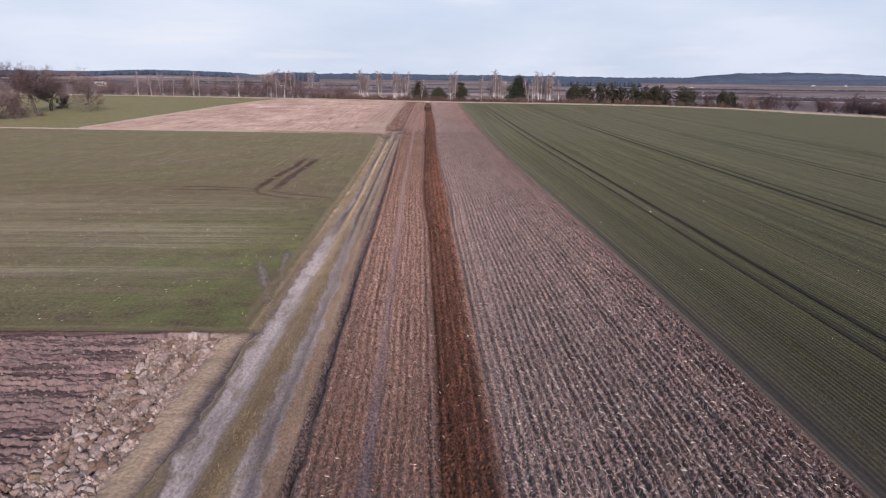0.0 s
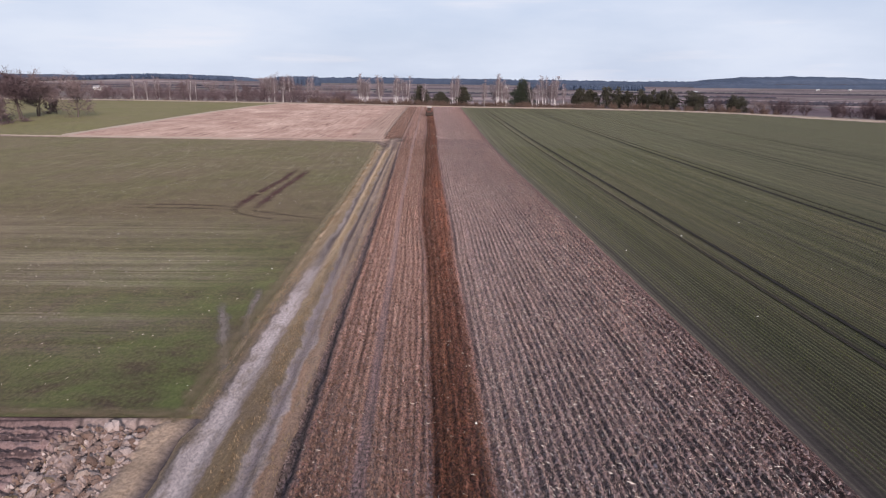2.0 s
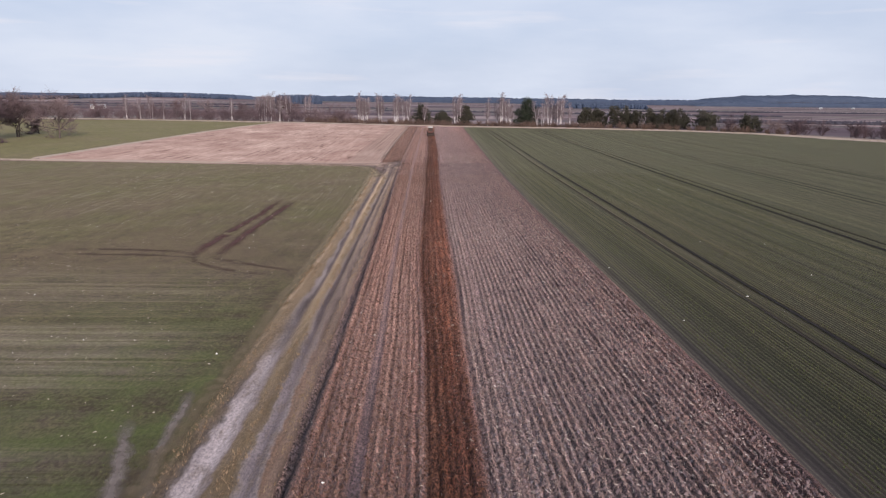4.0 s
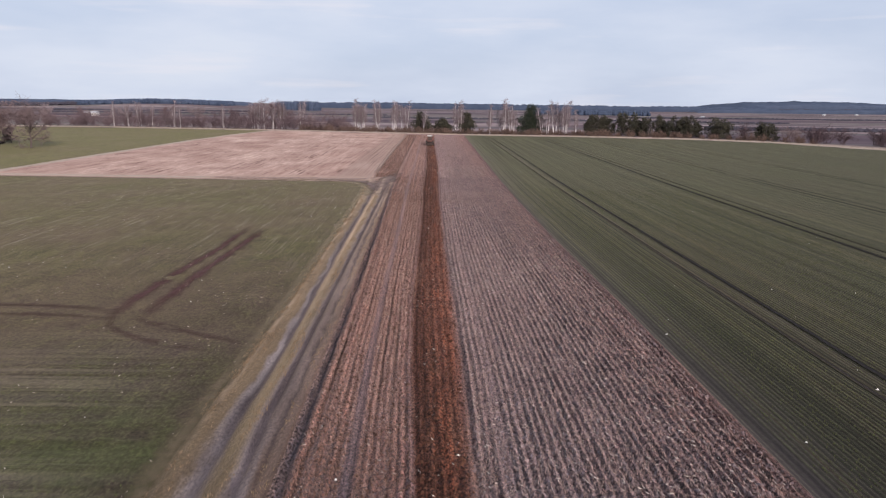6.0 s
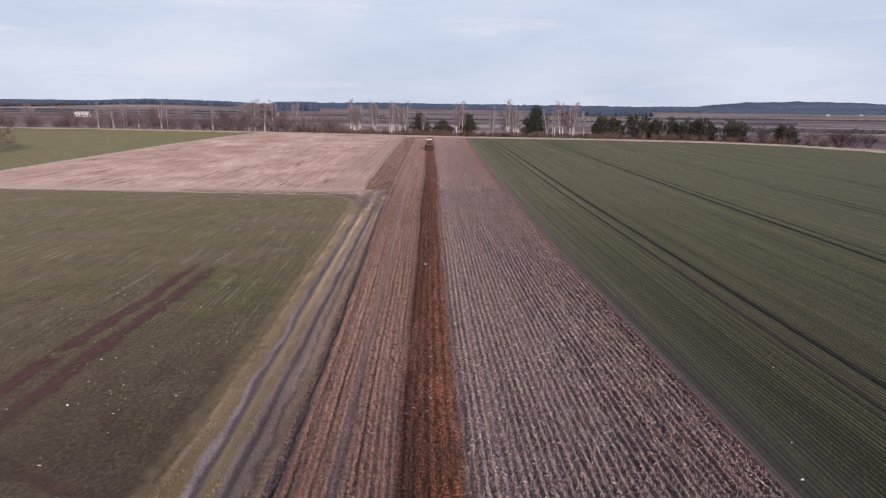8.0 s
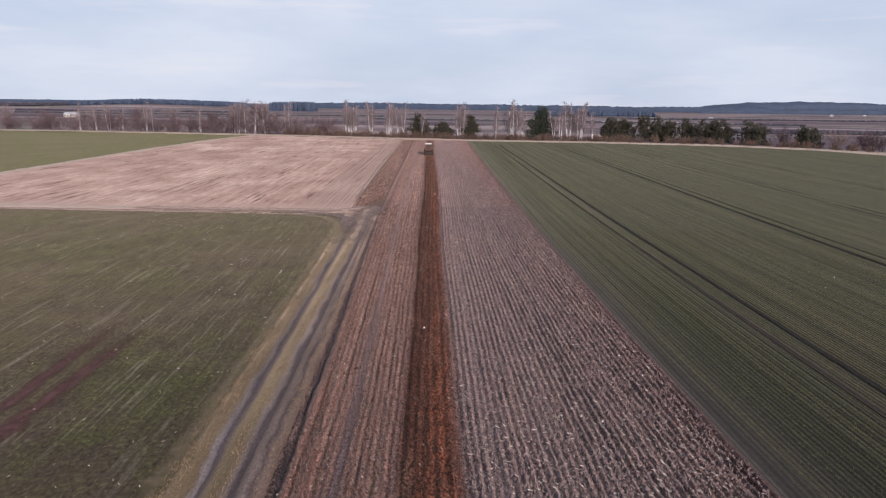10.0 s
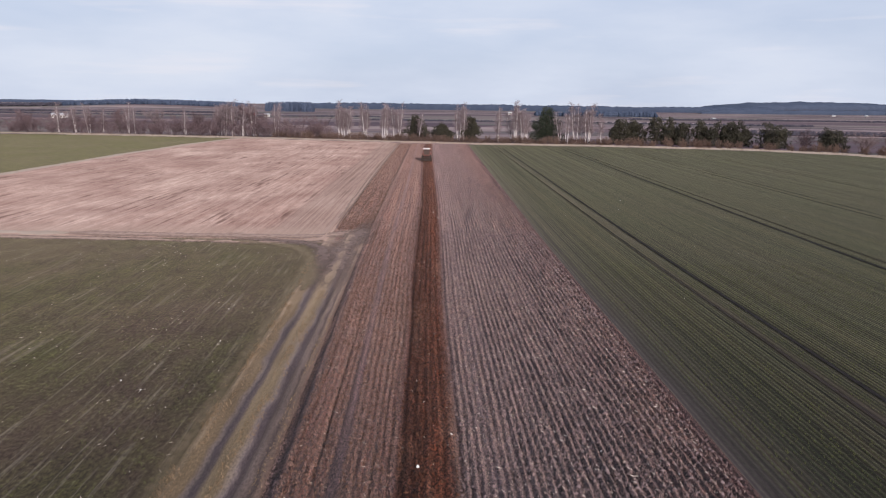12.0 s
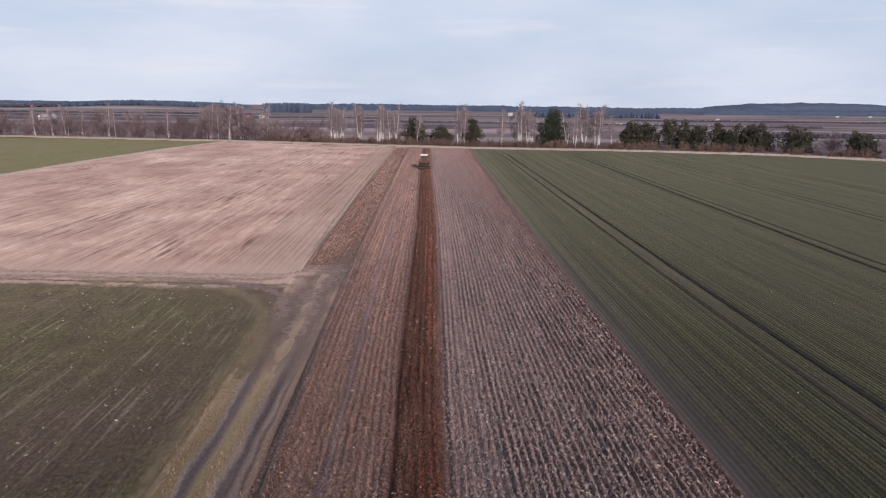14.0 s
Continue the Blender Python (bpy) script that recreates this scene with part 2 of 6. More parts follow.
def wheat_material(name, green, soil, fuzz=0.24, fuzz_tint=(0.64, 0.64, 0.33, 1)):
    """Young winter wheat in drill rows, thin, with soil between."""
    m, t, sh = material(name, 0.9)
    u, v = across(t)
    sway = wobble(t, u, plan_vector(t, 0.3, 0.06), 1.0, 0.22)
    wave = node(t, "ShaderNodeMath", {0: sway, 1: 2 * math.pi / 0.25}, op="MULTIPLY").outputs[0]
    rows = mask(t, node(t, "ShaderNodeMath", {0: wave}, op="SINE").outputs[0], -1.0, 1.0)
    fine = noise_fac(t, plan_vector(t, 1.0, 0.45), 7.0, 4.0, 0.7)
    patch = noise_fac(t, plan_vector(t, 0.10, 0.04), 1.0, 5.0, 0.65)
    cover = node(t, "ShaderNodeMath", {0: rows, 1: 0.55, 2: times(t, fine, 0.95)}, op="MULTIPLY_ADD").outputs[0]
    cover = node(t, "ShaderNodeMath", {0: patch, 1: 1.1, 2: cover}, op="MULTIPLY_ADD").outputs[0]
    col = mixed(t, mask(t, cover, 0.95, 1.75), soil, green)
    col = mixed(t, 0.9, col, ramp(t, rows, [(0.0, grey(0.50)), (0.20, grey(0.94)), (1.0, grey(1.10))]), "MULTIPLY")
    # every drill line stands a little differently
    sown_line = noise_fac(t, plan_vector(t, 3.6, 0.006, (1, 4, 0)), 1.0, 3.0, 0.7)
    col = mixed(t, 1.0, col, ramp(t, sown_line, [(0.34, grey(0.30)), (0.46, grey(0.88)), (0.56, grey(1.12)), (0.66, (1.9, 1.75, 1.6))]), "MULTIPLY")
    broad = noise_fac(t, plan_vector(t, 0.55, 0.006, (9, 1, 0)), 1.0, 4.0, 0.7)
    col = mixed(t, 1.0, col, ramp(t, broad, [(0.36, (0.70, 0.74, 0.72)), (0.5, grey(1.0)), (0.64, (1.42, 1.26, 1.16))]), "MULTIPLY")
    col = mixed(t, 0.9, col, ramp(t, fine, [(0.34, grey(0.45)), (0.5, grey(0.97)), (0.66, grey(1.6))]), "MULTIPLY")
    joint = node(t, "ShaderNodeMath", {0: node(t, "ShaderNodeMath", {0: sway, 1: 2 * math.pi / 1.45}, op="MULTIPLY").outputs[0]}, op="SINE").outputs[0]
    gaps = noise_fac(t, plan_vector(t, 0.4, 0.02, (5, 5, 0)), 1.0, 3.0)
    col = mixed(t, times(t, times(t, mask(t, joint, 0.93, 0.985), mask(t, gaps, 0.40, 0.60)), 0.75), col, (0.020, 0.018, 0.014))
    # thin, muddy edge against the tilled strip
    thin = band_ramp(t, wobble(t, u, plan_vector(t, 1.0, 0.2), 1.0, 0.8), 13, 18, [(13, grey(1.0)), (14.3, grey(0.9)), (14.65, grey(0.6)), (15.1, grey(0.38)), (16.2, grey(0.2)), (18, grey(0.0))])
    worn = band_ramp(t, sway, 20, 26, [(20, grey(0)), (21.4, grey(0.0)), (21.8, grey(1)), (23.4, grey(1)), (23.9, grey(0)), (26, grey(0))])
    worn = times(t, worn, times(t, mask(t, noise_fac(t, plan_vector(t, 0.9, 0.025, (6, 2, 0)), 1.0, 4.0), 0.38, 0.62), mask(t, v, 40, 75)))
    col = mixed(t, times(t, worn, 0.6), col, (0.062, 0.044, 0.036))
    col = mixed(t, times(t, thin, 0.8), col, mixed(t, fine, (0.040, 0.032, 0.034), (0.075, 0.060, 0.062)))
    t.links.new(col, sh.inputs["Base Color"])
    bump(t, sh, cover, 0.6, 0.06)
    shine = mixed(t, 1.0, ramp(t, sown_line, [(0.36, grey(0.45 * fuzz)), (0.46, grey(0.95 * fuzz)), (0.64, grey(1.25 * fuzz))]), ramp(t, broad, [(0.36, grey(0.85)), (0.5, grey(0.95)), (0.64, grey(1.0))]), "MULTIPLY")
    t.links.new(shine, sh.inputs["Sheen Weight"])
    sh.inputs["Sheen Roughness"].default_value = 0.28
    sh.inputs["Sheen Tint"].default_value = fuzz_tint
    return m


def sown_material(name, green, soil, fuzz=0.55, near=True):
    """Thin green growth, mottled with bare brown earth, with pale broken streaks along the drill."""
    m, t, sh = material(name, 0.92)
    u, v = across(t)
    fine = noise_fac(t, plan_vector(t, 1.0, 0.6), 6.0, 5.0, 0.75)
    mottle = noise_fac(t, plan_vector(t, 0.8, 0.5), 1.0, 6.0, 0.75)
    patch = noise_fac(t, plan_vector(t, 0.09, 0.06), 1.0, 5.0, 0.62)
    cover = node(t, "ShaderNodeMath", {0: mottle, 1: 1.0, 2: times(t, fine, 0.8)}, op="MULTIPLY_ADD").outputs[0]
    cover = node(t, "ShaderNodeMath", {0: patch, 1: 1.8, 2: cover}, op="MULTIPLY_ADD").outputs[0]
    col = mixed(t, mask(t, cover, 1.50, 2.05), soil, green)
    col = mixed(t, 1.0, col, ramp(t, fine, [(0.36, grey(0.45)), (0.5, grey(0.94)), (0.64, grey(1.6))]), "MULTIPLY")
    col = mixed(t, 0.7, col, ramp(t, mottle, [(0.34, (0.58, 0.56, 0.56)), (0.5, grey(0.96)), (0.66, (1.5, 1.45, 1.4))]), "MULTIPLY")
    drill = noise_fac(t, plan_vector(t, 2.6, 0.03, (1, 4, 0)), 1.0, 4.0, 0.7)
    col = mixed(t, 0.8, col, ramp(t, drill, [(0.34, grey(0.62)), (0.5, grey(1.0)), (0.66, grey(1.28))]), "MULTIPLY")
    if near:
        # broad stretches where the seed has come up poorly
        poor = noise_fac(t, plan_vector(t, 0.05, 0.03, (4, 7, 0)), 1.0, 4.0, 0.6)
        col = mixed(t, times(t, mask(t, poor, 0.44, 0.60), 0.6), col, mixed(t, fine, (0.034, 0.019, 0.017), (0.076, 0.046, 0.040)))
        streak = noise_fac(t, plan_vector(t, 3.2, 0.10, (8, 2, 0)), 1.0, 4.0, 0.65)
        broken = noise_fac(t, plan_vector(t, 0.5, 0.16, (3, 3, 0)), 1.0, 4.0, 0.7)
        deep = mask(t, v, 74, 92)
        col = mixed(t, times(t, times(t, times(t, mask(t, streak, 0.54, 0.64), mask(t, broken, 0.40, 0.58)), deep), 0.62), col, (0.155, 0.130, 0.106))
        # bands of thin, trampled growth that lie across the field near its head
        vw = wobble(t, v, plan_vector(t, 0.12, 0.6), 1.0, 2.4)
        across_streak = noise_fac(t, plan_vector(t, 0.035, 2.0), 1.0, 5.0, 0.65)
        bare = band_ramp(t, vw, 30, 72, [(30, grey(0.3)), (32.5, grey(0.15)), (35.5, grey(0.1)), (39.0, grey(0.35)), (40.5, grey(0.9)), (42.5, grey(0.75)), (44.0, grey(0.25)), (47.0, grey(0.45)), (49.0, grey(0.8)), (55.5, grey(0.7)), (57.0, grey(0.2)), (60.0, grey(0.4)), (66, grey(0.4)), (71, grey(0.0))])
        strength = times(t, bare, mask(t, across_streak, 0.34, 0.54))
        strength = times(t, strength, node(t, "ShaderNodeMapRange", {"Value": u, "From Min": -17.0, "From Max": -11.0, "To Min": 0.95, "To Max": 0.15}).outputs["Result"])
        col = mixed(t, strength, col, ramp(t, noise_fac(t, plan_vector(t, 0.02, 0.5, (1, 7, 0)), 1.0, 3.0), [(0.4, (0.085, 0.064, 0.062)), (0.52, (0.165, 0.132, 0.108)), (0.64, (0.205, 0.165, 0.125))]))
        lush = band_ramp(t, vw, 30, 72, [(30, grey(0.5)), (33, grey(0.95)), (38, grey(0.85)), (41, grey(0.75)), (45, grey(0.9)), (50, grey(0.7)), (56, grey(0.45)), (59, grey(0.45)), (62, grey(0.0))])
        lush = times(t, lush, node(t, "ShaderNodeMapRange", {"Value": u, "From Min": -26.0, "From Max": -14.0, "To Min": 0.3, "To Max": 1.0}).outputs["Result"])
        col = mixed(t, times(t, lush, mask(t, noise_fac(t, plan_vector(t, 0.35, 0.4), 1.0, 5.0, 0.65), 0.36, 0.62)), col, (0.059, 0.076, 0.024))
        col = mixed(t, 0.5, col, ramp(t, fine, [(0.34, grey(0.5)), (0.5, grey(0.97)), (0.66, grey(1.55))]), "MULTIPLY")
    t.links.new(col, sh.inputs["Base Color"])
    bump(t, sh, cover, 0.6, 0.06)
    shine = mixed(t, 1.0, ramp(t, mottle, [(0.34, grey(0.78 * fuzz)), (0.5, grey(fuzz)), (0.66, grey(1.2 * fuzz))]), ramp(t, fine, [(0.34, grey(0.62)), (0.5, grey(0.9)), (0.62, grey(1.0))]), "MULTIPLY")
    t.links.new(shine, sh.inputs["Sheen Weight"])
    sh.inputs["Sheen Roughness"].default_value = 0.30
    sh.inputs["Sheen Tint"].default_value = (0.78, 0.66, 0.36, 1)
    return m


def track_material():
    """Field track: two dusty wheel ruts, a grassy middle and verges of dry grass."""
    m, t, sh = material("track_earth", 0.97)
    u, v = across(t)
    sway = wobble(t, u, plan_vector(t, 0.25, 0.16, (2, 6, 0)), 1.0, 0.9)
    uw = wobble(t, sway, plan_vector(t, 1.0, 0.45), 1.5, 0.75)
    sand, ash, brown = (0.285, 0.240, 0.242), (0.150, 0.120, 0.122), (0.155, 0.096, 0.070)
    base = band_ramp(t, uw, -10.4, -4.2, [
        (-10.4, (0.050, 0.055, 0.022)), (-9.6, (0.066, 0.062, 0.027)), (-9.05, (0.105, 0.077, 0.054)), (-8.85, (0.072, 0.060, 0.058)), (-8.65, sand), (-7.90, sand),
        (-7.66, ash), (-7.5, (0.108, 0.078, 0.050)), (-6.75, (0.122, 0.086, 0.050)), (-6.50, (0.130, 0.100, 0.072)), (-6.38, (0.20, 0.165, 0.160)), (-6.22, (0.170, 0.140, 0.148)), (-5.85, (0.135, 0.110, 0.120)), (-5.66, (0.180, 0.148, 0.145)), (-5.5, brown), (-5.0, (0.160, 0.106, 0.082)), (-4.75, (0.070, 0.052, 0.050)), (-4.5, (0.065, 0.05, 0.048))])
    tone = noise_fac(t, plan_vector(t, 0.8, 0.10), 1.0, 5.0, 0.6)
    col = mixed(t, 0.95, base, ramp(t, tone, [(0.34, (0.52, 0.50, 0.50)), (0.5, grey(0.96)), (0.66, grey(1.36))]), "MULTIPLY")
    scuff = noise_fac(t, plan_vector(t, 1.0, 0.35, (8, 1, 0)), 1.6, 5.0, 0.7)
    col = mixed(t, times(t, mask(t, scuff, 0.50, 0.62), 0.55), col, (0.118, 0.087, 0.066))
    worn = mask(t, wobble(t, v, plan_vector(t, 0.9, 0.3), 1.0, 9.0), 47, 60)
    un = wobble(t, sway, plan_vector(t, 1.0, 0.3), 1.3, 0.55)
    # dark stops hold the shade of ruts and furrows along with darker earth
    brown_way = band_ramp(t, un, -10.4, -4.2, [
        (-10.4, (0.075, 0.07, 0.034)), (-9.75, (0.075, 0.058, 0.036)), (-9.55, (0.165, 0.122, 0.080)), (-9.25, (0.128, 0.089, 0.052)), (-8.70, (0.112, 0.079, 0.048)), (-8.45, (0.115, 0.090, 0.082)), (-8.28, (0.052, 0.041, 0.046)), (-8.0, (0.066, 0.051, 0.055)),
        (-7.70, (0.125, 0.092, 0.056)), (-7.3, (0.132, 0.096, 0.054)), (-6.85, (0.120, 0.088, 0.055)), (-6.6, (0.135, 0.104, 0.086)), (-6.42, (0.115, 0.090, 0.086)), (-6.25, (0.056, 0.043, 0.047)), (-5.98, (0.058, 0.045, 0.049)), (-5.82, (0.105, 0.080, 0.077)), (-5.55, (0.120, 0.088, 0.078)),
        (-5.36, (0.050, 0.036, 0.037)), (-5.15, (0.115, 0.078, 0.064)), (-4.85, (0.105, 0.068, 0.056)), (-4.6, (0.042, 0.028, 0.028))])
    # a pale worn lip beside the first wheel rut, in places
    lip = band_ramp(t, un, -10.4, -4.2, [(-10.4, grey(0)), (-8.72, grey(0)), (-8.5, grey(1)), (-8.35, grey(0.8)), (-8.2, grey(0)), (-4.2, grey(0))])
    lip = times(t, times(t, lip, mask(t, noise_fac(t, plan_vector(t, 0.3, 0.12, (4, 1, 0)), 1.0, 3.0), 0.34, 0.5)), mask(t, v, 104, 84))
    brown_way = mixed(t, times(t, lip, 0.6), brown_way, (0.21, 0.178, 0.178))
    col = mixed(t, worn, col, mixed(t, 0.9, brown_way, ramp(t, tone, [(0.3, grey(0.6)), (0.5, grey(1.0)), (0.7, grey(1.38))]), "MULTIPLY"))
    # the track runs out into trampled earth
    col = mixed(t, times(t, mask(t, wobble(t, v, plan_vector(t, 0.7, 0.4), 1.0, 9.0), 124, 139), 0.92), col, ramp(t, tone, [(0.34, (0.110, 0.074, 0.062)), (0.66, (0.195, 0.136, 0.114))]))
    grass = noise_fac(t, plan_vector(t, 1.0, 0.5), 10.0, 5.0, 0.78)
    col = mixed(t, 0.65, col, ramp(t, grass, [(0.36, grey(0.4)), (0.5, grey(1.0)), (0.64, (1.6, 1.55, 1.45))]), "MULTIPLY")
    t.links.new(col, sh.inputs["Base Color"])
    bump(t, sh, grass, 0.6, 0.05)
    straw = band_ramp(t, u, -10.4, -4.2, [(-10.4, grey(0.38)), (-8.75, grey(0.36)), (-8.5, grey(0.15)), (-7.9, grey(0.15)), (-7.6, grey(0.32)), (-6.6, grey(0.32)), (-6.3, grey(0.15)), (-5.9, grey(0.2)), (-4.2, grey(0.4))])
    t.links.new(straw, sh.inputs["Sheen Weight"])
    sh.inputs["Sheen Roughness"].default_value = 0.3
    sh.inputs["Sheen Tint"].default_value = (1.0, 0.76, 0.58, 1)
    return m


def stubble_material():
    m, t, sh = material("harrowed_stubble", 0.97)
    u, v = across(t)
    a = noise_fac(t, plan_vector(t, 2.0, 0.022), 1.0, 6.0, 0.72)
    b = noise_fac(t, plan_vector(t, 0.10, 0.07, (5, 1, 0)), 1.0, 5.0, 0.65)
    c = noise_fac(t, plan_vector(t, 0.035, 0.03, (2, 8, 0)), 1.0, 4.0)
    dashes = noise_fac(t, plan_vector(t, 2.6, 0.07, (4, 4, 0)), 1.0, 5.0, 0.7)
    col = ramp(t, a, [(0.34, (0.350, 0.218, 0.178)), (0.5, (0.430, 0.288, 0.240)), (0.66, (0.510, 0.365, 0.310))])
    # thin dark scribbles where the harrow tines bit deeper
    bite = times(t, mask(t, noise_fac(t, plan_vector(t, 1.5, 0.06, (1, 9, 0)), 1.0, 2.0, 0.5), 0.56, 0.62), mask(t, noise_fac(t, plan_vector(t, 0.12, 0.10, (8, 8, 0)), 1.0, 3.0), 0.46, 0.60))
    col = mixed(t, times(t, bite, 0.75), col, (0.150, 0.080, 0.064))
    col = mixed(t, 0.8, col, ramp(t, b, [(0.35, (0.74, 0.68, 0.66)), (0.65, (1.20, 1.24, 1.22))]), "MULTIPLY")
    col = mixed(t, 0.8, col, ramp(t, c, [(0.35, (0.82, 0.74, 0.71)), (0.65, (1.14, 1.17, 1.15))]), "MULTIPLY")
    col = mixed(t, 0.9, col, ramp(t, dashes, [(0.36, (0.80, 0.76, 0.74)), (0.5, grey(1.0)), (0.64, (1.16, 1.17, 1.17))]), "MULTIPLY")
    strokes = noise_fac(t, plan_vector(t, 1.3, 0.35, (6, 6, 0)), 1.0, 5.0, 0.75)
    col = mixed(t, 0.85, col, ramp(t, strokes, [(0.36, (0.82, 0.78, 0.76)), (0.5, grey(1.0)), (0.64, (1.15, 1.15, 1.15))]), "MULTIPLY")
    headland = band_ramp(t, u, -90, -10, [(-90, grey(0.0)), (-18.5, grey(0.0)), (-17.5, grey(1.0)), (-10, grey(1.0))])
    col = mixed(t, times(t, headland, 0.55), col, (0.31, 0.212, 0.170))
    rake = noise_fac(t, plan_vector(t, 4.5, 0.012, (3, 0, 0)), 1.0, 2.0)
    col = mixed(t, times(t, headland, 0.7), col, ramp(t, rake, [(0.40, (0.70, 0.65, 0.62)), (0.5, grey(1.0)), (0.6, (1.10, 1.10, 1.10))]), "MULTIPLY")
    foot = band_ramp(t, v, 140, 320, [(140, grey(1.0)), (149, grey(0.9)), (153, grey(0.0)), (320, grey(0.0))])
    col = mixed(t, times(t, foot, 0.6), col, (0.40, 0.280, 0.222))
    crumbs = noise_fac(t, plan_vector(t), 6.0, 4.0, 0.7)
    col = mixed(t, 0.7, col, ramp(t, crumbs, [(0.35, grey(0.75)), (0.65, grey(1.25))]), "MULTIPLY")
    t.links.new(col, sh.inputs["Base Color"])
    bump(t, sh, crumbs, 0.5, 0.05)
    return m


def clod_material():
    m, t, sh = material("dry_clod", 0.97)
    info = t.nodes.new("ShaderNodeObjectInfo")
    geo = t.nodes.new("ShaderNodeNewGeometry")
    rnd = node(t, "ShaderNodeMath", {0: info.outputs["Random"], 1: geo.outputs["Random Per Island"]}, op="ADD").outputs[0]
    rnd = node(t, "ShaderNodeMath", {0: rnd}, op="FRACT").outputs[0]
    col = ramp(t, rnd, [(0.0, (0.135, 0.084, 0.066)), (0.35, (0.200, 0.138, 0.118)), (0.7, (0.290, 0.216, 0.194)), (0.92, (0.40, 0.325, 0.305)), (1.0, (0.17, 0.116, 0.072))])
    co = t.nodes.new("ShaderNodeTexCoord")
    n = noise_fac(t, co.outputs["Object"], 9.0, 4.0, 0.7)
    col = mixed(t, 0.8, col, ramp(t, n, [(0.3, grey(0.6)), (0.7, grey(1.3))]), "MULTIPLY")
    t.links.new(col, sh.inputs["Base Color"])
    bump(t, sh, n, 0.7, 0.05)
    return m


def plough_material():
    m, t, sh = material("ploughed_earth", 0.97)
    u, v = across(t)
    n = noise_fac(t, plan_vector(t), 6.0, 5.0, 0.7)
    big = noise_fac(t, plan_vector(t, 0.15, 0.9), 1.0, 4.0)
    edge = band_ramp(t, wobble(t, u, plan_vector(t), 0.8, 0.5), -14, -8.6, [(-14, (0.165, 0.110, 0.106)), (-13.6, (0.225, 0.164, 0.152)), (-11.6, (0.250, 0.190, 0.175)), (-10.6, (0.235, 0.172, 0.148)), (-10.4, (0.275, 0.197, 0.147)), (-9.75, (0.290, 0.205, 0.150)), (-9.5, (0.190, 0.138, 0.110)), (-9.2, (0.070, 0.055, 0.057)), (-8.7, (0.111, 0.088, 0.084))])
    col = mixed(t, 0.8, edge, ramp(t, big, [(0.3, grey(0.72)), (0.7, grey(1.28))]), "MULTIPLY")
    # shade of the plough furrows, put into the colour as dark lines
    furrow_shade = times(t, mask(t, noise_fac(t, plan_vector(t, 0.16, 3.6), 1.0, 4.0, 0.6), 0.51, 0.57), mask(t, u, -13.2, -14.2))
    col = mixed(t, times(t, furrow_shade, 0.9), col, (0.046, 0.031, 0.033))
    # shade in the gullies between clod rows, darkened in the colour
    gully_shade = band_ramp(t, wobble(t, u, plan_vector(t, 1.0, 0.5), 0.9, 0.35), -14, -10, [(-14, grey(0)), (-13.75, grey(0)), (-13.6, grey(0.9)), (-13.45, grey(0)), (-12.5, grey(0)), (-12.35, grey(0.95)), (-12.15, grey(0)), (-11.5, grey(0)), (-11.38, grey(0.8)), (-11.25, grey(0)), (-10, grey(0))])
    col = mixed(t, gully_shade, col, (0.050, 0.036, 0.037))
    col = mixed(t, 0.9, col, ramp(t, n, [(0.32, grey(0.55)), (0.5, grey(1.0)), (0.68, grey(1.45))]), "MULTIPLY")
    t.links.new(col, sh.inputs["Base Color"])
    bump(t, sh, n, 0.8, 0.06)
    return m


def land_material():
    """Open country: meadows, fallow and tilled land in long strips, seen far off."""
    m, t, sh = material("open_land", 0.97)
    co = t.nodes.new("ShaderNodeTexCoord")
    mp = node(t, "ShaderNodeMapping", {"Vector": co.outputs["Object"], "Scale": (0.0042, 0.024, 0), "Rotation": (0, 0, 0.12)}).outputs["Vector"]
    cells = node(t, "ShaderNodeTexVoronoi", {"Vector": mp, "Scale": 1.0, "Randomness": 0.85})
    s = t.nodes.new("ShaderNodeSeparateColor")
    t.links.new(cells.outputs["Color"], s.inputs[0])
    col = ramp(t, s.outputs[0], [(0.0, (0.057, 0.037, 0.043)), (0.2, (0.095, 0.064, 0.066)), (0.38, (0.205, 0.150, 0.132)), (0.5, (0.105, 0.100, 0.076)), (0.62, (0.088, 0.064, 0.068)), (0.75, (0.255, 0.200, 0.172)), (0.88, (0.050, 0.036, 0.042)), (1.0, (0.140, 0.128, 0.100))])
    mp2 = node(t, "ShaderNodeMapping", {"Vector": co.outputs["Object"], "Scale": (0.02, 0.09, 0)}).outputs["Vector"]
    n = noise_fac(t, mp2, 1.0, 6.0, 0.68)
    col = mixed(t, 0.85, col, ramp(t, n, [(0.3, (0.72, 0.73, 0.78)), (0.5, (1.14, 1.12, 1.26)), (0.7, (1.56, 1.52, 1.70))]), "MULTIPLY")
    t.links.new(col, sh.inputs["Base Color"])
    return m


def speckled(name, dark, light, scale=3.0, rough=0.9, object_space=True):
    m, t, sh = material(name, rough)
    co = t.nodes.new("ShaderNodeTexCoord")
    n = noise_fac(t, co.outputs["Object"], scale, 4.0, 0.7)
    geo = t.nodes.new("ShaderNodeNewGeometry")
    both = node(t, "ShaderNodeMath", {0: times(t, n, 0.7), 1: times(t, geo.outputs["Random Per Island"], 0.35)}, op="ADD").outputs[0]
    t.links.new(ramp(t, both, [(0.25, dark), (0.75, light)]), sh.inputs["Base Color"])
    return m


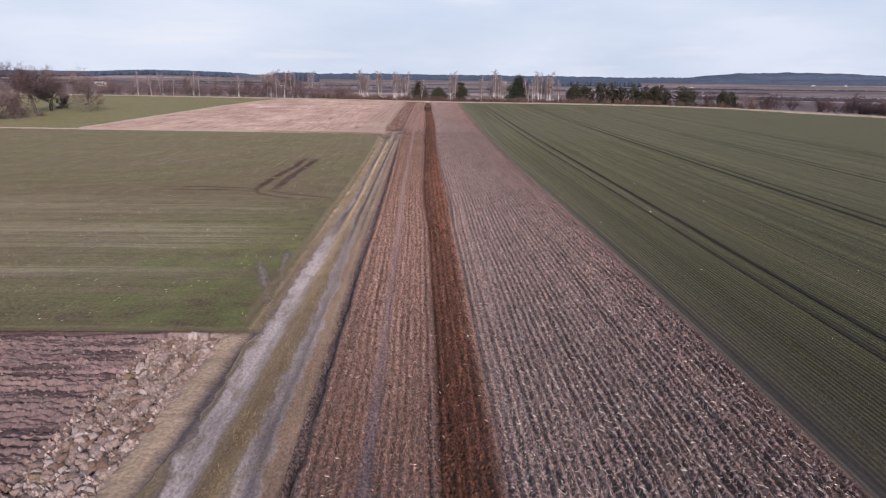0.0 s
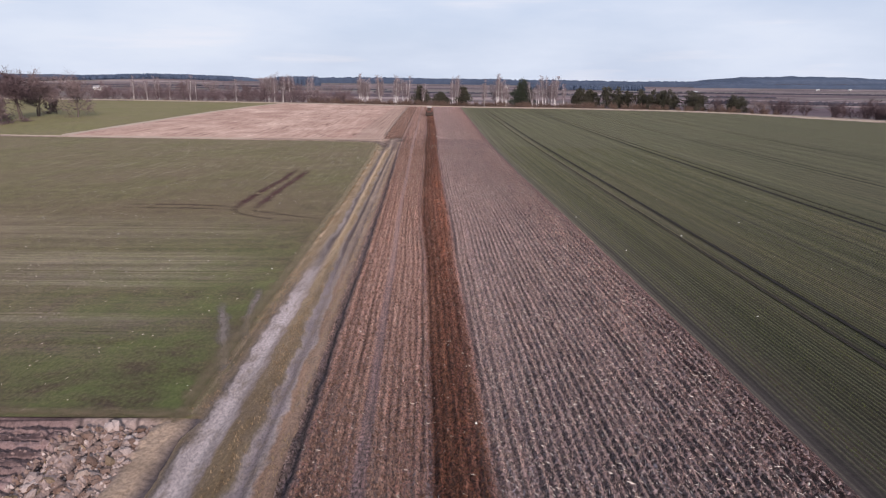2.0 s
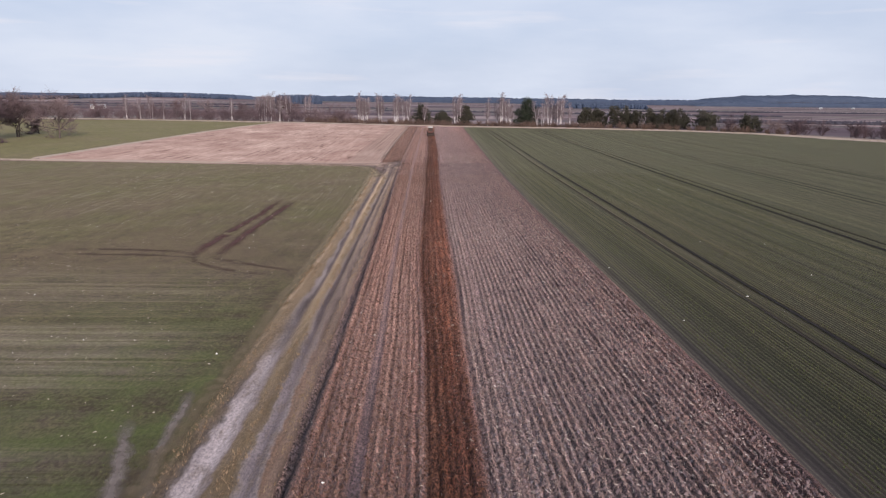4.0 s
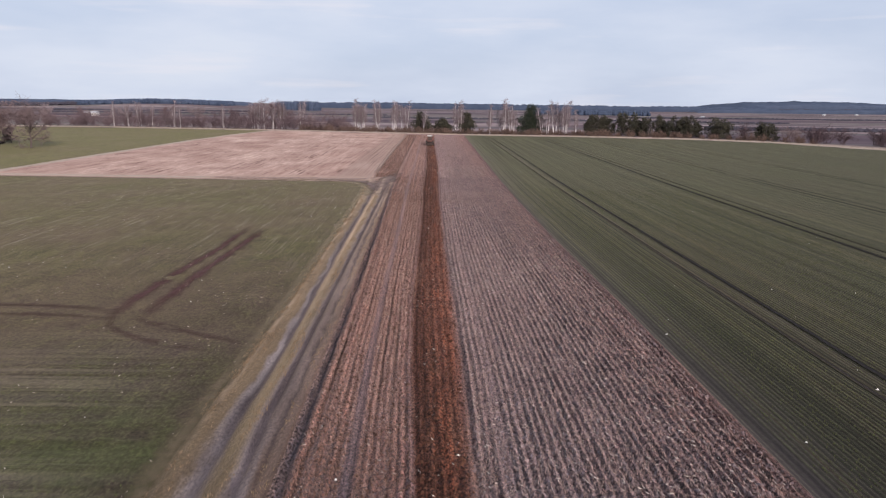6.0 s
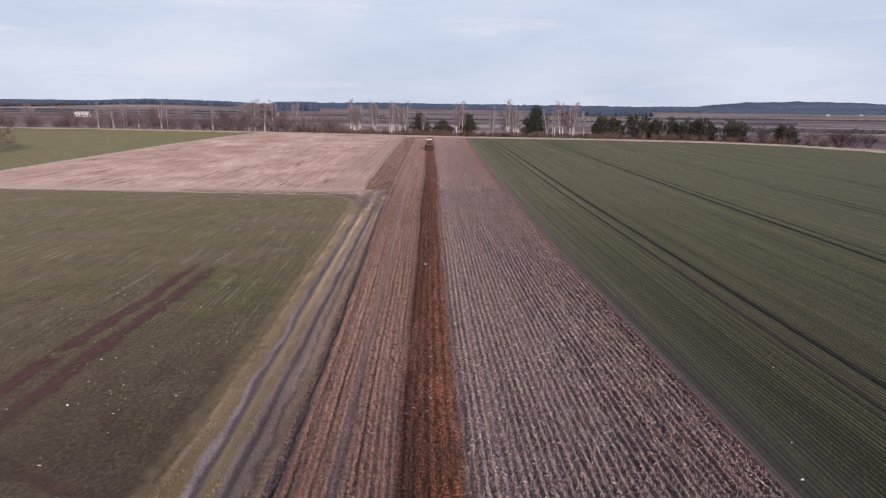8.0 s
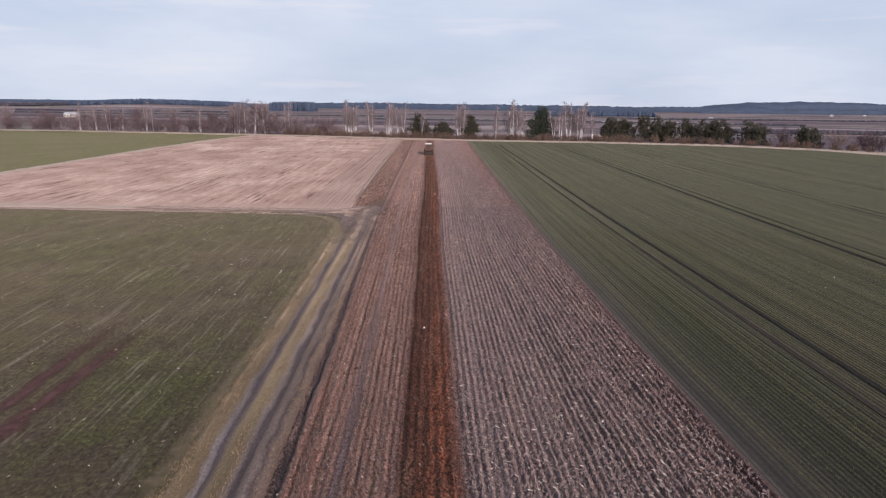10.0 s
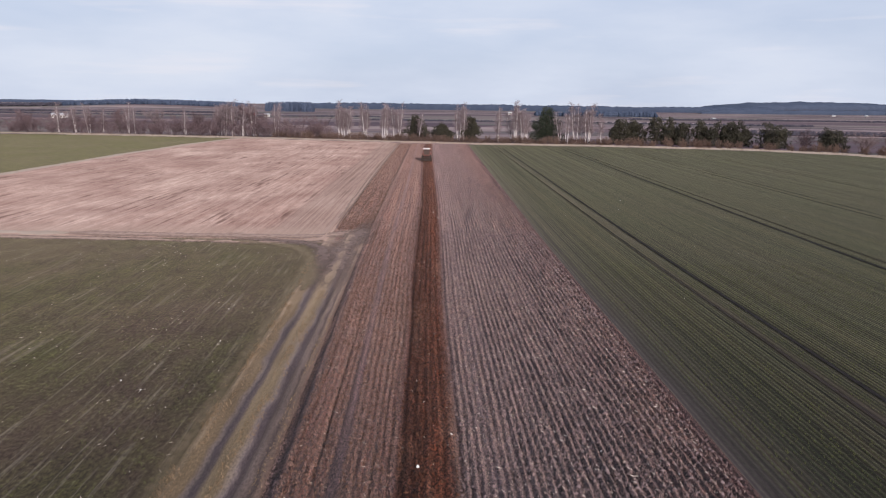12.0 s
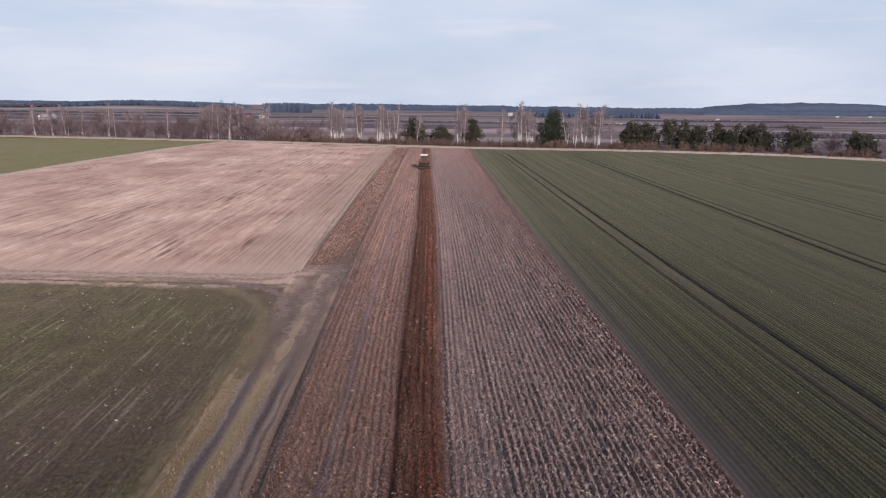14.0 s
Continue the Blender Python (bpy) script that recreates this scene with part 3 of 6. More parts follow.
def painted(name, colour, rough=0.5, metal=0.0):
    m, t, sh = material(name, rough)
    co = t.nodes.new("ShaderNodeTexCoord")
    n = noise_fac(t, co.outputs["Object"], 2.5, 5.0, 0.7)
    dusty = tuple(0.6 * c + 0.06 for c in colour)
    t.links.new(mixed(t, mask(t, n, 0.42, 0.7), colour, dusty), sh.inputs["Base Color"])
    sh.inputs["Metallic"].default_value = metal
    return m


def birch_material():
    m, t, sh = material("birch_bark", 0.8)
    co = t.nodes.new("ShaderNodeTexCoord")
    mp = node(t, "ShaderNodeMapping", {"Vector": co.outputs["Object"], "Scale": (1.0, 1.0, 5.0)}).outputs["Vector"]
    n = noise_fac(t, mp, 1.2, 3.0, 0.7)
    t.links.new(ramp(t, n, [(0.30, (0.09, 0.075, 0.07)), (0.38, (0.49, 0.45, 0.44)), (0.75, (0.67, 0.625, 0.605))]), sh.inputs["Base Color"])
    return m


SOIL = soil_material()
WHEAT = wheat_material("winter_wheat", (0.0155, 0.0205, 0.0075), (0.023, 0.016, 0.013), 0.23, (0.70, 0.655, 0.36, 1))
SOWN = sown_material("sown_green", (0.029, 0.030, 0.010), (0.047, 0.029, 0.026), 0.28)
FAR_GREEN = sown_material("far_sown_green", (0.088, 0.084, 0.030), (0.115, 0.092, 0.050), 0.2, False)
TRACK = track_material()
STUBBLE = stubble_material()
CLOD = clod_material()
SOIL_CLOD = speckled("tilled_clod", (0.036, 0.021, 0.022), (0.230, 0.168, 0.166), 3.0)
UNDERGROWTH = speckled("russet_undergrowth", (0.085, 0.054, 0.044), (0.170, 0.115, 0.094), 0.5)
PLOUGH = plough_material()
LAND = land_material()


def mark_material(name, dark, light, hold, ends=0.0, soft=(-0.45, 0.25), straw=0.0):
    """Pressed earth that thins out raggedly towards its sides."""
    m, t, sh = material(name, 0.95)
    side, along = across(t)
    co = t.nodes.new("ShaderNodeTexCoord")
    n = noise_fac(t, co.outputs["Object"], 2.2, 5.0, 0.7)
    t.links.new(ramp(t, n, [(0.35, dark), (0.65, light)]), sh.inputs["Base Color"])
    away = node(t, "ShaderNodeMath", {0: side}, op="ABSOLUTE").outputs[0]
    edge = node(t, "ShaderNodeMath", {0: n, 1: 1.0, 2: node(t, "ShaderNodeMath", {0: -0.10, 1: away}, op="SUBTRACT").outputs[0]}, op="MULTIPLY_ADD").outputs[0]
    shown = times(t, mask(t, edge, *soft), hold)
    if ends:
        close = node(t, "ShaderNodeMath", {0: along, 1: node(t, "ShaderNodeMath", {0: 1.0, 1: along}, op="SUBTRACT").outputs[0]}, op="MINIMUM").outputs[0]
        shown = times(t, shown, mask(t, close, 0.0, ends))
    t.links.new(shown, sh.inputs["Alpha"])
    if straw:
        sh.inputs["Sheen Weight"].default_value = straw
        sh.inputs["Sheen Roughness"].default_value = 0.3
        sh.inputs["Sheen Tint"].default_value = (0.95, 0.76, 0.52, 1)
    bump(t, sh, n, 0.6, 0.05)
    return m


RUT = mark_material("bare_wet_earth", (0.060, 0.024, 0.024), (0.128, 0.062, 0.058), 0.75, 0.2)
RUT_FAINT = mark_material("faint_wheel_earth", (0.062, 0.031, 0.028), (0.125, 0.070, 0.062), 0.45, 0.3)
FOOTWAY = mark_material("trodden_dust", (0.15, 0.120, 0.108), (0.23, 0.190, 0.172), 0.75, 0.2)
TRAM_DARK = mark_material("tramline_earth", (0.008, 0.007, 0.007), (0.020, 0.016, 0.015), 0.95, 0.0, (-0.40, -0.10))
TRAM_PALE = mark_material("worn_tramline", (0.012, 0.010, 0.009), (0.034, 0.026, 0.023), 0.75, 0.0, (-0.40, -0.05))
LOOSE = mark_material("trodden_earth", (0.270, 0.182, 0.146), (0.400, 0.282, 0.228), 0.95, 0.12)
JUNCTION = mark_material("trampled_earth", (0.135, 0.093, 0.080), (0.230, 0.164, 0.142), 0.85, 0.3)
EDGE_SOIL = mark_material("turned_red_earth", (0.040, 0.012, 0.010), (0.080, 0.028, 0.022), 1.0, 0.1, (-0.40, 0.0))
FURROW = mark_material("open_furrow_earth", (0.030, 0.019, 0.016), (0.070, 0.044, 0.036), 0.75, 0.1)
VERGE = mark_material("worn_verge", (0.080, 0.066, 0.036), (0.165, 0.120, 0.078), 0.6, 0.0, (-0.45, 0.25), 0.4)
TILLED_FAR = speckled("far_tilled_earth", (0.16, 0.115, 0.10), (0.23, 0.165, 0.145), 0.3)
DRY_GRASS = speckled("dry_grass", (0.23, 0.170, 0.132), (0.39, 0.305, 0.245), 0.5)
DRY_BLADE = speckled("dry_blade", (0.16, 0.102, 0.058), (0.30, 0.212, 0.135), 3.0)
GREEN_BLADE = speckled("green_blade", (0.052, 0.063, 0.022), (0.108, 0.114, 0.046), 0.8)
BARK = speckled("dark_bark", (0.045, 0.035, 0.032), (0.11, 0.085, 0.075), 2.0)
TWIG = speckled("bare_twigs", (0.085, 0.060, 0.060), (0.190, 0.138, 0.135), 0.6)
DARK_TWIG = speckled("dark_twigs", (0.048, 0.032, 0.036), (0.115, 0.078, 0.082), 0.5)
SHRUB_TWIG = speckled("shrub_twigs", (0.078, 0.052, 0.056), (0.175, 0.124, 0.130), 0.4)
BIRCH = birch_material()
BIRCH_TWIG = speckled("birch_twigs", (0.140, 0.105, 0.110), (0.275, 0.218, 0.226), 0.6)
NEEDLE = speckled("pine_needles", (0.019, 0.027, 0.019), (0.052, 0.060, 0.040), 0.5)
NEEDLE_DRY = speckled("juniper_needles", (0.024, 0.026, 0.019), (0.078, 0.070, 0.050), 0.5)
# aerial haze is put into these wood and hedge colours as a blue cast
HAZED_WOOD = speckled("far_woodland", (0.034, 0.048, 0.080), (0.060, 0.078, 0.118), 0.05)
HAZED_BARE_WOOD = speckled("far_bare_woodland", (0.044, 0.042, 0.056), (0.062, 0.056, 0.070), 0.01)
RED = painted("faded_red_paint", (0.145, 0.048, 0.036))
STEEL = painted("muddy_steel", (0.045, 0.027, 0.020), 0.8, 0.1)
WHITE = painted("white_paint", (0.75, 0.73, 0.70))
RUBBER = painted("muddy_rubber", (0.035, 0.028, 0.024), 0.9)
PLASTER = painted("pale_plaster", (0.66, 0.64, 0.60), 0.9)
ROOF_RED = painted("red_roof_sheet", (0.26, 0.065, 0.05), 0.7)
ROOF_GREY = painted("grey_roof_sheet", (0.40, 0.41, 0.42), 0.6)
PANE, pane_tree, pane_shader = material("dark_pane", 0.08)
pane_shader.inputs["Base Color"].default_value = (0.075, 0.055, 0.048, 1)
pane_shader.inputs["Specular IOR Level"].default_value = 0.6


# ---- building helpers ----
def lattice(ix, iy, seed):
    h = (ix.astype(np.int64) * 374761393 + iy.astype(np.int64) * 668265263 + seed * 974711) & 0x7FFFFFFF
    h = ((h ^ (h >> 13)) * 1274126177) & 0x7FFFFFFF
    return ((h ^ (h >> 16)) & 0xFFFF) / 65535.0


def vnoise(x, y, seed=0):
    ix, iy = np.floor(x), np.floor(y)
    fx, fy = x - ix, y - iy
    fx, fy = fx * fx * (3 - 2 * fx), fy * fy * (3 - 2 * fy)
    a, b = lattice(ix, iy, seed), lattice(ix + 1, iy, seed)
    c, d = lattice(ix, iy + 1, seed), lattice(ix + 1, iy + 1, seed)
    return (a * (1 - fx) + b * fx) * (1 - fy) + (c * (1 - fx) + d * fx) * fy - 0.5


def fbm(x, y, seed=0, octaves=3):
    total, amp = 0, 1.0
    for k in range(octaves):
        total = total + amp * vnoise(x * 2 ** k, y * 2 ** k, seed + 17 * k)
        amp *= 0.5
    return total


def mesh_object(name, verts, faces, mat, smooth=False, uv=None):
    me = bpy.data.meshes.new(name)
    verts, faces = np.asarray(verts, dtype=np.float32), np.asarray(faces, dtype=np.int32)
    n = faces.shape[1]
    me.vertices.add(len(verts))
    me.vertices.foreach_set("co", verts.ravel())
    me.loops.add(faces.size)
    me.loops.foreach_set("vertex_index", faces.ravel())
    me.polygons.add(len(faces))
    me.polygons.foreach_set("loop_start", np.arange(0, faces.size, n, dtype=np.int32))
    if uv is not None:
        layer = me.uv_layers.new(name="plan")
        layer.data.foreach_set("uv", np.asarray(uv, dtype=np.float32)[faces.ravel()].ravel())
    me.polygons.foreach_set("use_smooth", np.full(len(faces), smooth))
    me.update(calc_edges=True)
    me.materials.append(mat)
    return new(name, me)


def sheet(name, us, vs, place, height, mat, label, category="field"):
    """A surface over field coordinates us (across) and vs (along), laid out by place(u, v) and raised by height(u, v)."""
    U, V = np.meshgrid(np.asarray(us, float), np.asarray(vs, float))
    X, Y = place(U, V)
    Z = height(U, V)
    nu, nv = len(us), len(vs)
    idx = np.arange(nu * nv).reshape(nv, nu)
    faces = np.stack([idx[:-1, :-1], idx[:-1, 1:], idx[1:, 1:], idx[1:, :-1]], -1).reshape(-1, 4)
    ob = mesh_object(name, np.stack([X, Y, Z], -1).reshape(-1, 3), faces, mat, True, np.stack([U, V], -1).reshape(-1, 2))
    return tagged(ob, label, category, kind="structure")


def part(name, bm, mat, parent, label=""):
    me = bpy.data.meshes.new(name)
    bm.to_mesh(me)
    bm.free()
    me.materials.append(mat)
    ob = new(name, me)
    ob.parent = parent
    if label:
        ob["label"] = label
    return ob


def part_of(ob, parent, label=""):
    ob.parent = parent
    if label:
        ob["label"] = label
    return ob


def box(bm, centre, size, bevel=0.0, turn=None):
    made = bmesh.ops.create_cube(bm, size=1.0)["verts"]
    m = Matrix.Translation(centre) @ (turn or Matrix.Identity(4)) @ Matrix.Diagonal((*size, 1))
    bmesh.ops.transform(bm, matrix=m, verts=made)
    if bevel:
        edges = {e for v in made for e in v.link_edges}
        bmesh.ops.bevel(bm, geom=list(edges), offset=bevel, segments=2, affect="EDGES")
    return bm


def drum(bm, centre, radius, depth, axis="X", sides=20, top=None):
    made = bmesh.ops.create_cone(bm, cap_ends=True, segments=sides, radius1=radius, radius2=radius if top is None else top, depth=depth)["verts"]
    turn = {"X": Matrix.Rotation(radians(90), 4, "Y"), "Y": Matrix.Rotation(radians(90), 4, "X"), "Z": Matrix.Identity(4)}[axis]
    bmesh.ops.transform(bm, matrix=Matrix.Translation(centre) @ turn, verts=made)
    return bm


# ---- layout: the strips bend slightly together ----
def bend(y):
    return np.interp(y, [0, 18, 56, 90, 130, 150, 200, 250, 310], [0, 0, -0.75, -1.4, -2.2, -2.5, -2.8, -3.1, -3.2])


def line(y, ys, xs):
    return np.interp(y, ys, xs)


def strip_left(y):
    return line(y, [0, 18, 45, 75, 94, 134, 150, 310], [-4.6, -4.7, -5.3, -5.7, -6.1, -7.0, -7.3, -8.3])


def track_place(u, y):
    """Track between the sown field and the tilled strip: verge edge, two ruts, strip edge."""
    e0 = line(y, [0, 75, 95, 120, 137, 146], [-9.7, -9.65, -9.9, -10.4, -11.0, -11.5])
    e1 = line(y, [0, 70, 96, 120, 140, 146], [-8.15, -8.2, -8.8, -9.2, -9.7, -10.0])
    e2 = line(y, [0, 18, 42, 60, 85, 120, 146], [-5.9, -5.9, -6.3, -6.8, -7.1, -7.5, -7.9])
    e3 = strip_left(y)
    k0, k1, k2, k3 = -9.7, -8.15, -5.9, -4.7
    x = np.where(u < k1, e0 + (u - k0) / (k1 - k0) * (e1 - e0), np.where(u < k2, e1 + (u - k1) / (k2 - k1) * (e2 - e1), e2 + (u - k2) / (k3 - k2) * (e3 - e2)))
    return x, y


def strip_right(y):
    """Where the tilled soil ends, in front of the bare margin of the wheat."""
    return line(y, [0, 28, 45, 63, 80, 100, 125, 146, 310], [14.3, 13.95, 13.55, 13.0, 12.45, 11.7, 11.15, 10.9, 10.3])


def band_left(y):
    return line(y, [0, 19, 28, 40, 55, 66, 77, 96, 119, 132, 170, 233, 300], [0.35, 0.25, 0.15, -0.18, -0.5, -1.05, -1.38, -1.5, -1.72, -2.0, -2.12, -3.1, -3.7])


def band_right(y):
    return line(y, [0, 19, 28, 40, 55, 66, 77, 92, 108, 124, 145, 170, 233, 300], [2.25, 2.16, 1.98, 1.74, 1.38, 1.3, 1.08, 0.72, 0.52, 0.2, 0.15, 0.0, -1.1, -1.7])


def strip_place(u, y):
    x = np.where(u < 0.25, strip_left(y) + (u + 4.7) / 4.95 * (band_left(y) - strip_left(y)),
                 np.where(u < 2.2, band_left(y) + (u - 0.25) / 1.95 * (band_right(y) - band_left(y)),
                          band_right(y) + (u - 2.2) / 11.9 * (strip_right(y) - band_right(y))))
    return x, y


def right_place(u, y):
    """The wheat's first rows follow the soil edge, the others the common bend."""
    free = u + bend(y) * 1.1
    near = strip_right(y) + (u - 14.1)
    w = np.clip((22.0 - u) / 7.9, 0, 1)
    return near * w + free * (1 - w), y


def far_edge(x):
    """Where the cropped fields end against the grassy bank."""
    return np.interp(x, [-400, -160, -72, -13, 12, 52, 95, 118, 132, 150, 190, 400], [352, 338, 322, 305, 298, 294, 282, 266, 240, 214, 150, -60])


# ---- the wide ground, one sheet to the horizon ----
def land_height(x, y):
    s = y - far_edge(x) - 14
    z = np.interp(s, [-40, -18, 0, 40, 300, 800, 1500, 2500, 4500], [-0.9, -0.22, -0.22, -0.7, -3, -6, -9, -12, -14])
    for cx, cy, rx, ry, h in ((1150, 2150, 330, 250, 19), (-600, 1560, 190, 160, 10), (-1500, 2560, 500, 200, 5), (-2300, 2600, 600, 300, 11)):
        z = z + h * np.exp(-((x - cx) / rx) ** 2 - ((y - cy) / ry) ** 2)
    return z + np.where(s > 60, 0.8, 0.0) * fbm(x / 90, y / 90, 5)


gx = np.concatenate([np.linspace(-4200, -400, 60), np.linspace(-390, 390, 118), np.linspace(400, 4200, 60)])
gy = np.concatenate([np.linspace(-900, -20, 20), np.linspace(-10, 600, 100), np.linspace(620, 4300, 100)])
ground = sheet("ground", gx, gy, lambda u, v: (u, v), land_height, LAND, "open farmland of fallow and meadow reaching the horizon", "ground")


# ---- tilled strip ----
def strip_height(u, y):
    ridge_r = np.abs(np.sin(math.pi * (u + 0.10 * fbm(u * 0.6, y * 0.08, 3)) / 0.34))
    ridge_l = np.abs(np.sin(math.pi * (u + 0.14 * fbm(u * 0.7, y * 0.25, 4)) / 0.32))
    worn = 0.95 + 0.7 * fbm(u * 2.3, y * 0.10, 11)
    clods = np.abs(fbm(u * 5.5, y * 2.2, 21, 3))
    broken = np.clip(0.9 + 0.9 * fbm(u * 3.1, y * 1.6, 13), 0.35, 1.3)
    crest_r, crest_l = (1 - ridge_r) ** 0.75, (1 - ridge_l) ** 0.8
    even = np.interp(u, [2.0, 6.0, 9.0], [0.35, 0.6, 1.0])
    right = -0.08 + 0.135 * crest_r * np.clip(worn, 0.6, 1.3) * (1 + (broken - 1) * even) + (0.06 + 0.10 * even) * clods
    left = -0.06 + 0.105 * crest_l * np.clip(worn, 0.5, 1.3) * broken + 0.14 * clods
    fresh = -0.06 + 0.26 * np.abs(fbm(u * 4.6, y * 2.4, 31, 3)) + 0.03 * np.sin((u + 0.12 * fbm(u * 0.5, y * 0.2, 32)) * 2 * math.pi / 0.39)
    w_fresh = np.clip(np.minimum((u - 0.1) / 0.15, (2.4 - u) / 0.3), 0, 1)
    w_right = np.clip((u - 2.2) / 0.5, 0, 1)
    z = left * (1 - w_right) + right * w_right
    z = z * (1 - w_fresh) + fresh * w_fresh
    for c, depth, half in ((-2.2, 0.05, 0.28), (0.32, 0.07, 0.10), (3.7, 0.06, 0.18), (-3.95, 0.15, 0.15), (-3.05, 0.13, 0.13), (-1.45, 0.10, 0.11), (-0.75, 0.10, 0.12), (2.5, 0.10, 0.14)):
        g = np.exp(-((u - c) / half) ** 2)
        z = z * (1 - 0.7 * g) - depth * g * (np.interp(y, [0, 30, 52, 100, 125, 300], [0.25, 0.3, 1.0, 1.0, 0.4, 0.3]) * np.clip(0.8 + 1.6 * fbm(u * 0 + c, y * 0.12, 17), 0.1, 1.6) if c < 0 else 1.0)
    edge = np.clip(np.minimum((u + 4.78) / 0.2, (14.1 - u) / 0.4), 0.12, 1)
    furrow = np.exp(-((u + 4.58 + 0.16 * fbm(y * 0.9, y * 0, 18)) / (0.18 + 0.10 * fbm(y * 1.7, y * 0, 19))) ** 2) * np.interp(y, [0, 95, 125, 145], [1, 1, 0.3, 0])
    return z * edge * (1 - 0.8 * furrow) - 0.30 * furrow + 0.02 - 0.10 * np.clip((-4.70 - u) / 0.12, 0, 1)


strip_us = np.linspace(-4.92, 14.1, 324)
strip_vs = np.concatenate([np.arange(-40, 10, 1.0), np.arange(10, 60, 0.19), np.arange(60, 160, 0.25), np.arange(160, 300.1, 0.7)])
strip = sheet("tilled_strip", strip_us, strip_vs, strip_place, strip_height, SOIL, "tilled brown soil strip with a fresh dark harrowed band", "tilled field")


def widened_place(u, y):
    a = line(y, [140, 153, 200, 310], [-10.9, -11.2, -11.7, -12.3])
    b = strip_left(y)
    return a + (u + 8.9) / 4.2 * (b - a), y


sheet("tilled_headland", np.arange(-8.9, -4.69, 0.14), np.concatenate([np.arange(143.5, 185, 0.22), np.arange(185, 303, 0.8)]), widened_place,
      lambda u, y: (0.20 * np.abs(fbm(u * 2.6, y * 1.6, 44)) - 0.15 * (1 - np.abs(np.sin(math.pi * (u + 0.8 * fbm(u * 0.2, y * 0.05, 45)) / 0.55))) * np.clip(0.6 + 1.6 * fbm(u * 0.5, y * 0.1, 46), 0.2, 1.4)) * np.clip((u + 8.9) / 0.4, 0, 1) * np.clip((y - 144) / 6, 0, 1), SOIL, "brown harrowed soil beside the pale stubble field", "tilled field")


# ---- field track ----
def track_height(u, y):
    z = 0.05 * fbm(u * 1.5, y * 0.5, 51) + 0.03 * np.abs(fbm(u * 4, y * 3, 52))
    for c, depth, half in ((-8.15, 0.14, 0.40), (-6.1, 0.15, 0.22), (-5.38, 0.06, 0.16)):
        g = np.exp(-((u - c) / half) ** 2)
        z = z * (1 - 0.6 * g) - depth * g * (1 + 0.6 * vnoise(u * 0 + 3, y * 0.3, 53))
    z = z + 0.07 * np.exp(-((u + 7.0) / 0.5) ** 2) + 0.05 * np.exp(-((u + 9.35) / 0.3) ** 2)
    return z * np.clip((u + 9.7) / 0.3, 0, 1) - 0.05 * np.clip((u + 5.2) / 0.5, 0, 1) + 0.015 - 0.5 * np.clip((-9.0 - u + 0.5 * fbm(y * 0.6, y * 0, 54)) / 0.35, 0, 1) * (y < 31.4) - 0.6 * np.clip((u + 4.88) / 0.1, 0, 1)


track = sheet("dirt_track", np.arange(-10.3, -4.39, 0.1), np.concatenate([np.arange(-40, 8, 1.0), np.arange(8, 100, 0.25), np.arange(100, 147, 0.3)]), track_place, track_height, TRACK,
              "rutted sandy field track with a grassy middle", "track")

# ---- sown green fields ----
right_us = np.concatenate([np.arange(14.1, 50, 0.25), np.arange(50, 110, 1.0), np.linspace(111, 190, 45)])
tram = (23.5, 21.8, 41.4, 43.0, 58.6, 60.2, 76.5, 78.2)


def right_height(u, y):
    z = 0.04 * fbm(u * 0.5, y * 0.12, 61) + 0.03 * np.abs(fbm(u * 2.2, y * 0.7, 62))
    for c in tram[:4]:
        z = z - 0.10 * np.exp(-((u - c) / 0.26) ** 2)
    return z * np.clip((u - 14.1) / 0.8, 0, 1) - 0.10 * np.exp(-((u - 14.45) / 0.3) ** 2) + 0.02


def right_full(u, v):
    x, _ = right_place(u, np.zeros_like(u))
    far = far_edge(x + np.interp(v, [0, 1], [0, -2]))
    y = -40 + v * (far - 1.0 + 40)
    return right_place(u, y)


def right_sheet(name, us, mat, label):
    vs = np.linspace(0, 1, 260)
    U, V = np.meshgrid(us, vs)
    X, Y = right_full(U, V)
    Z = right_height(U, Y)
    idx = np.arange(U.size).reshape(U.shape)
    faces = np.stack([idx[:-1, :-1], idx[:-1, 1:], idx[1:, 1:], idx[1:, :-1]], -1).reshape(-1, 4)
    ob = mesh_object(name, np.stack([X, Y, Z], -1).reshape(-1, 3), faces, mat, True, np.stack([U, Y], -1).reshape(-1, 2))
    return tagged(ob, label, "field", kind="structure")


wheat_field = right_sheet("wheat_field", right_us, WHEAT, "young winter wheat in drill rows with dark tramlines")


def left_height(u, y):
    z = 0.06 * fbm(u * 0.25, y * 0.25, 71) + 0.035 * np.abs(fbm(u * 1.6, y * 1.6, 72))
    return z * np.clip((-9.7 - u) / 0.5, 0, 1) * np.clip((y - 31.5) / 0.4, 0, 1) + 0.03


def left_place(u, y):
    edge, _ = track_place(np.full_like(u, -9.7), y)
    return u + (edge + 9.7) * np.clip((u + 40) / 30.3, 0, 1), y + np.clip((y - 80) / 63, 0, 1) * np.clip(-13 - u, 0, 200) * 0.055


left_us = np.concatenate([np.linspace(-160, -60, 45), np.arange(-59, -30, 0.7), np.arange(-30, -9.69, 0.25)])
sown_field = sheet("sown_field", left_us, np.concatenate([np.arange(31.5, 80, 0.3), np.arange(80, 143.1, 0.6)]), left_place, left_height, SOWN,
                   "thin green sown field with trampled brownish bands")


def stubble_height(u, y):
    return 0.05 * np.abs(fbm(u * 1.2, y * 1.0, 81)) + 0.10 * np.exp(-((u + 11.6) / 0.35) ** 2) + 0.03


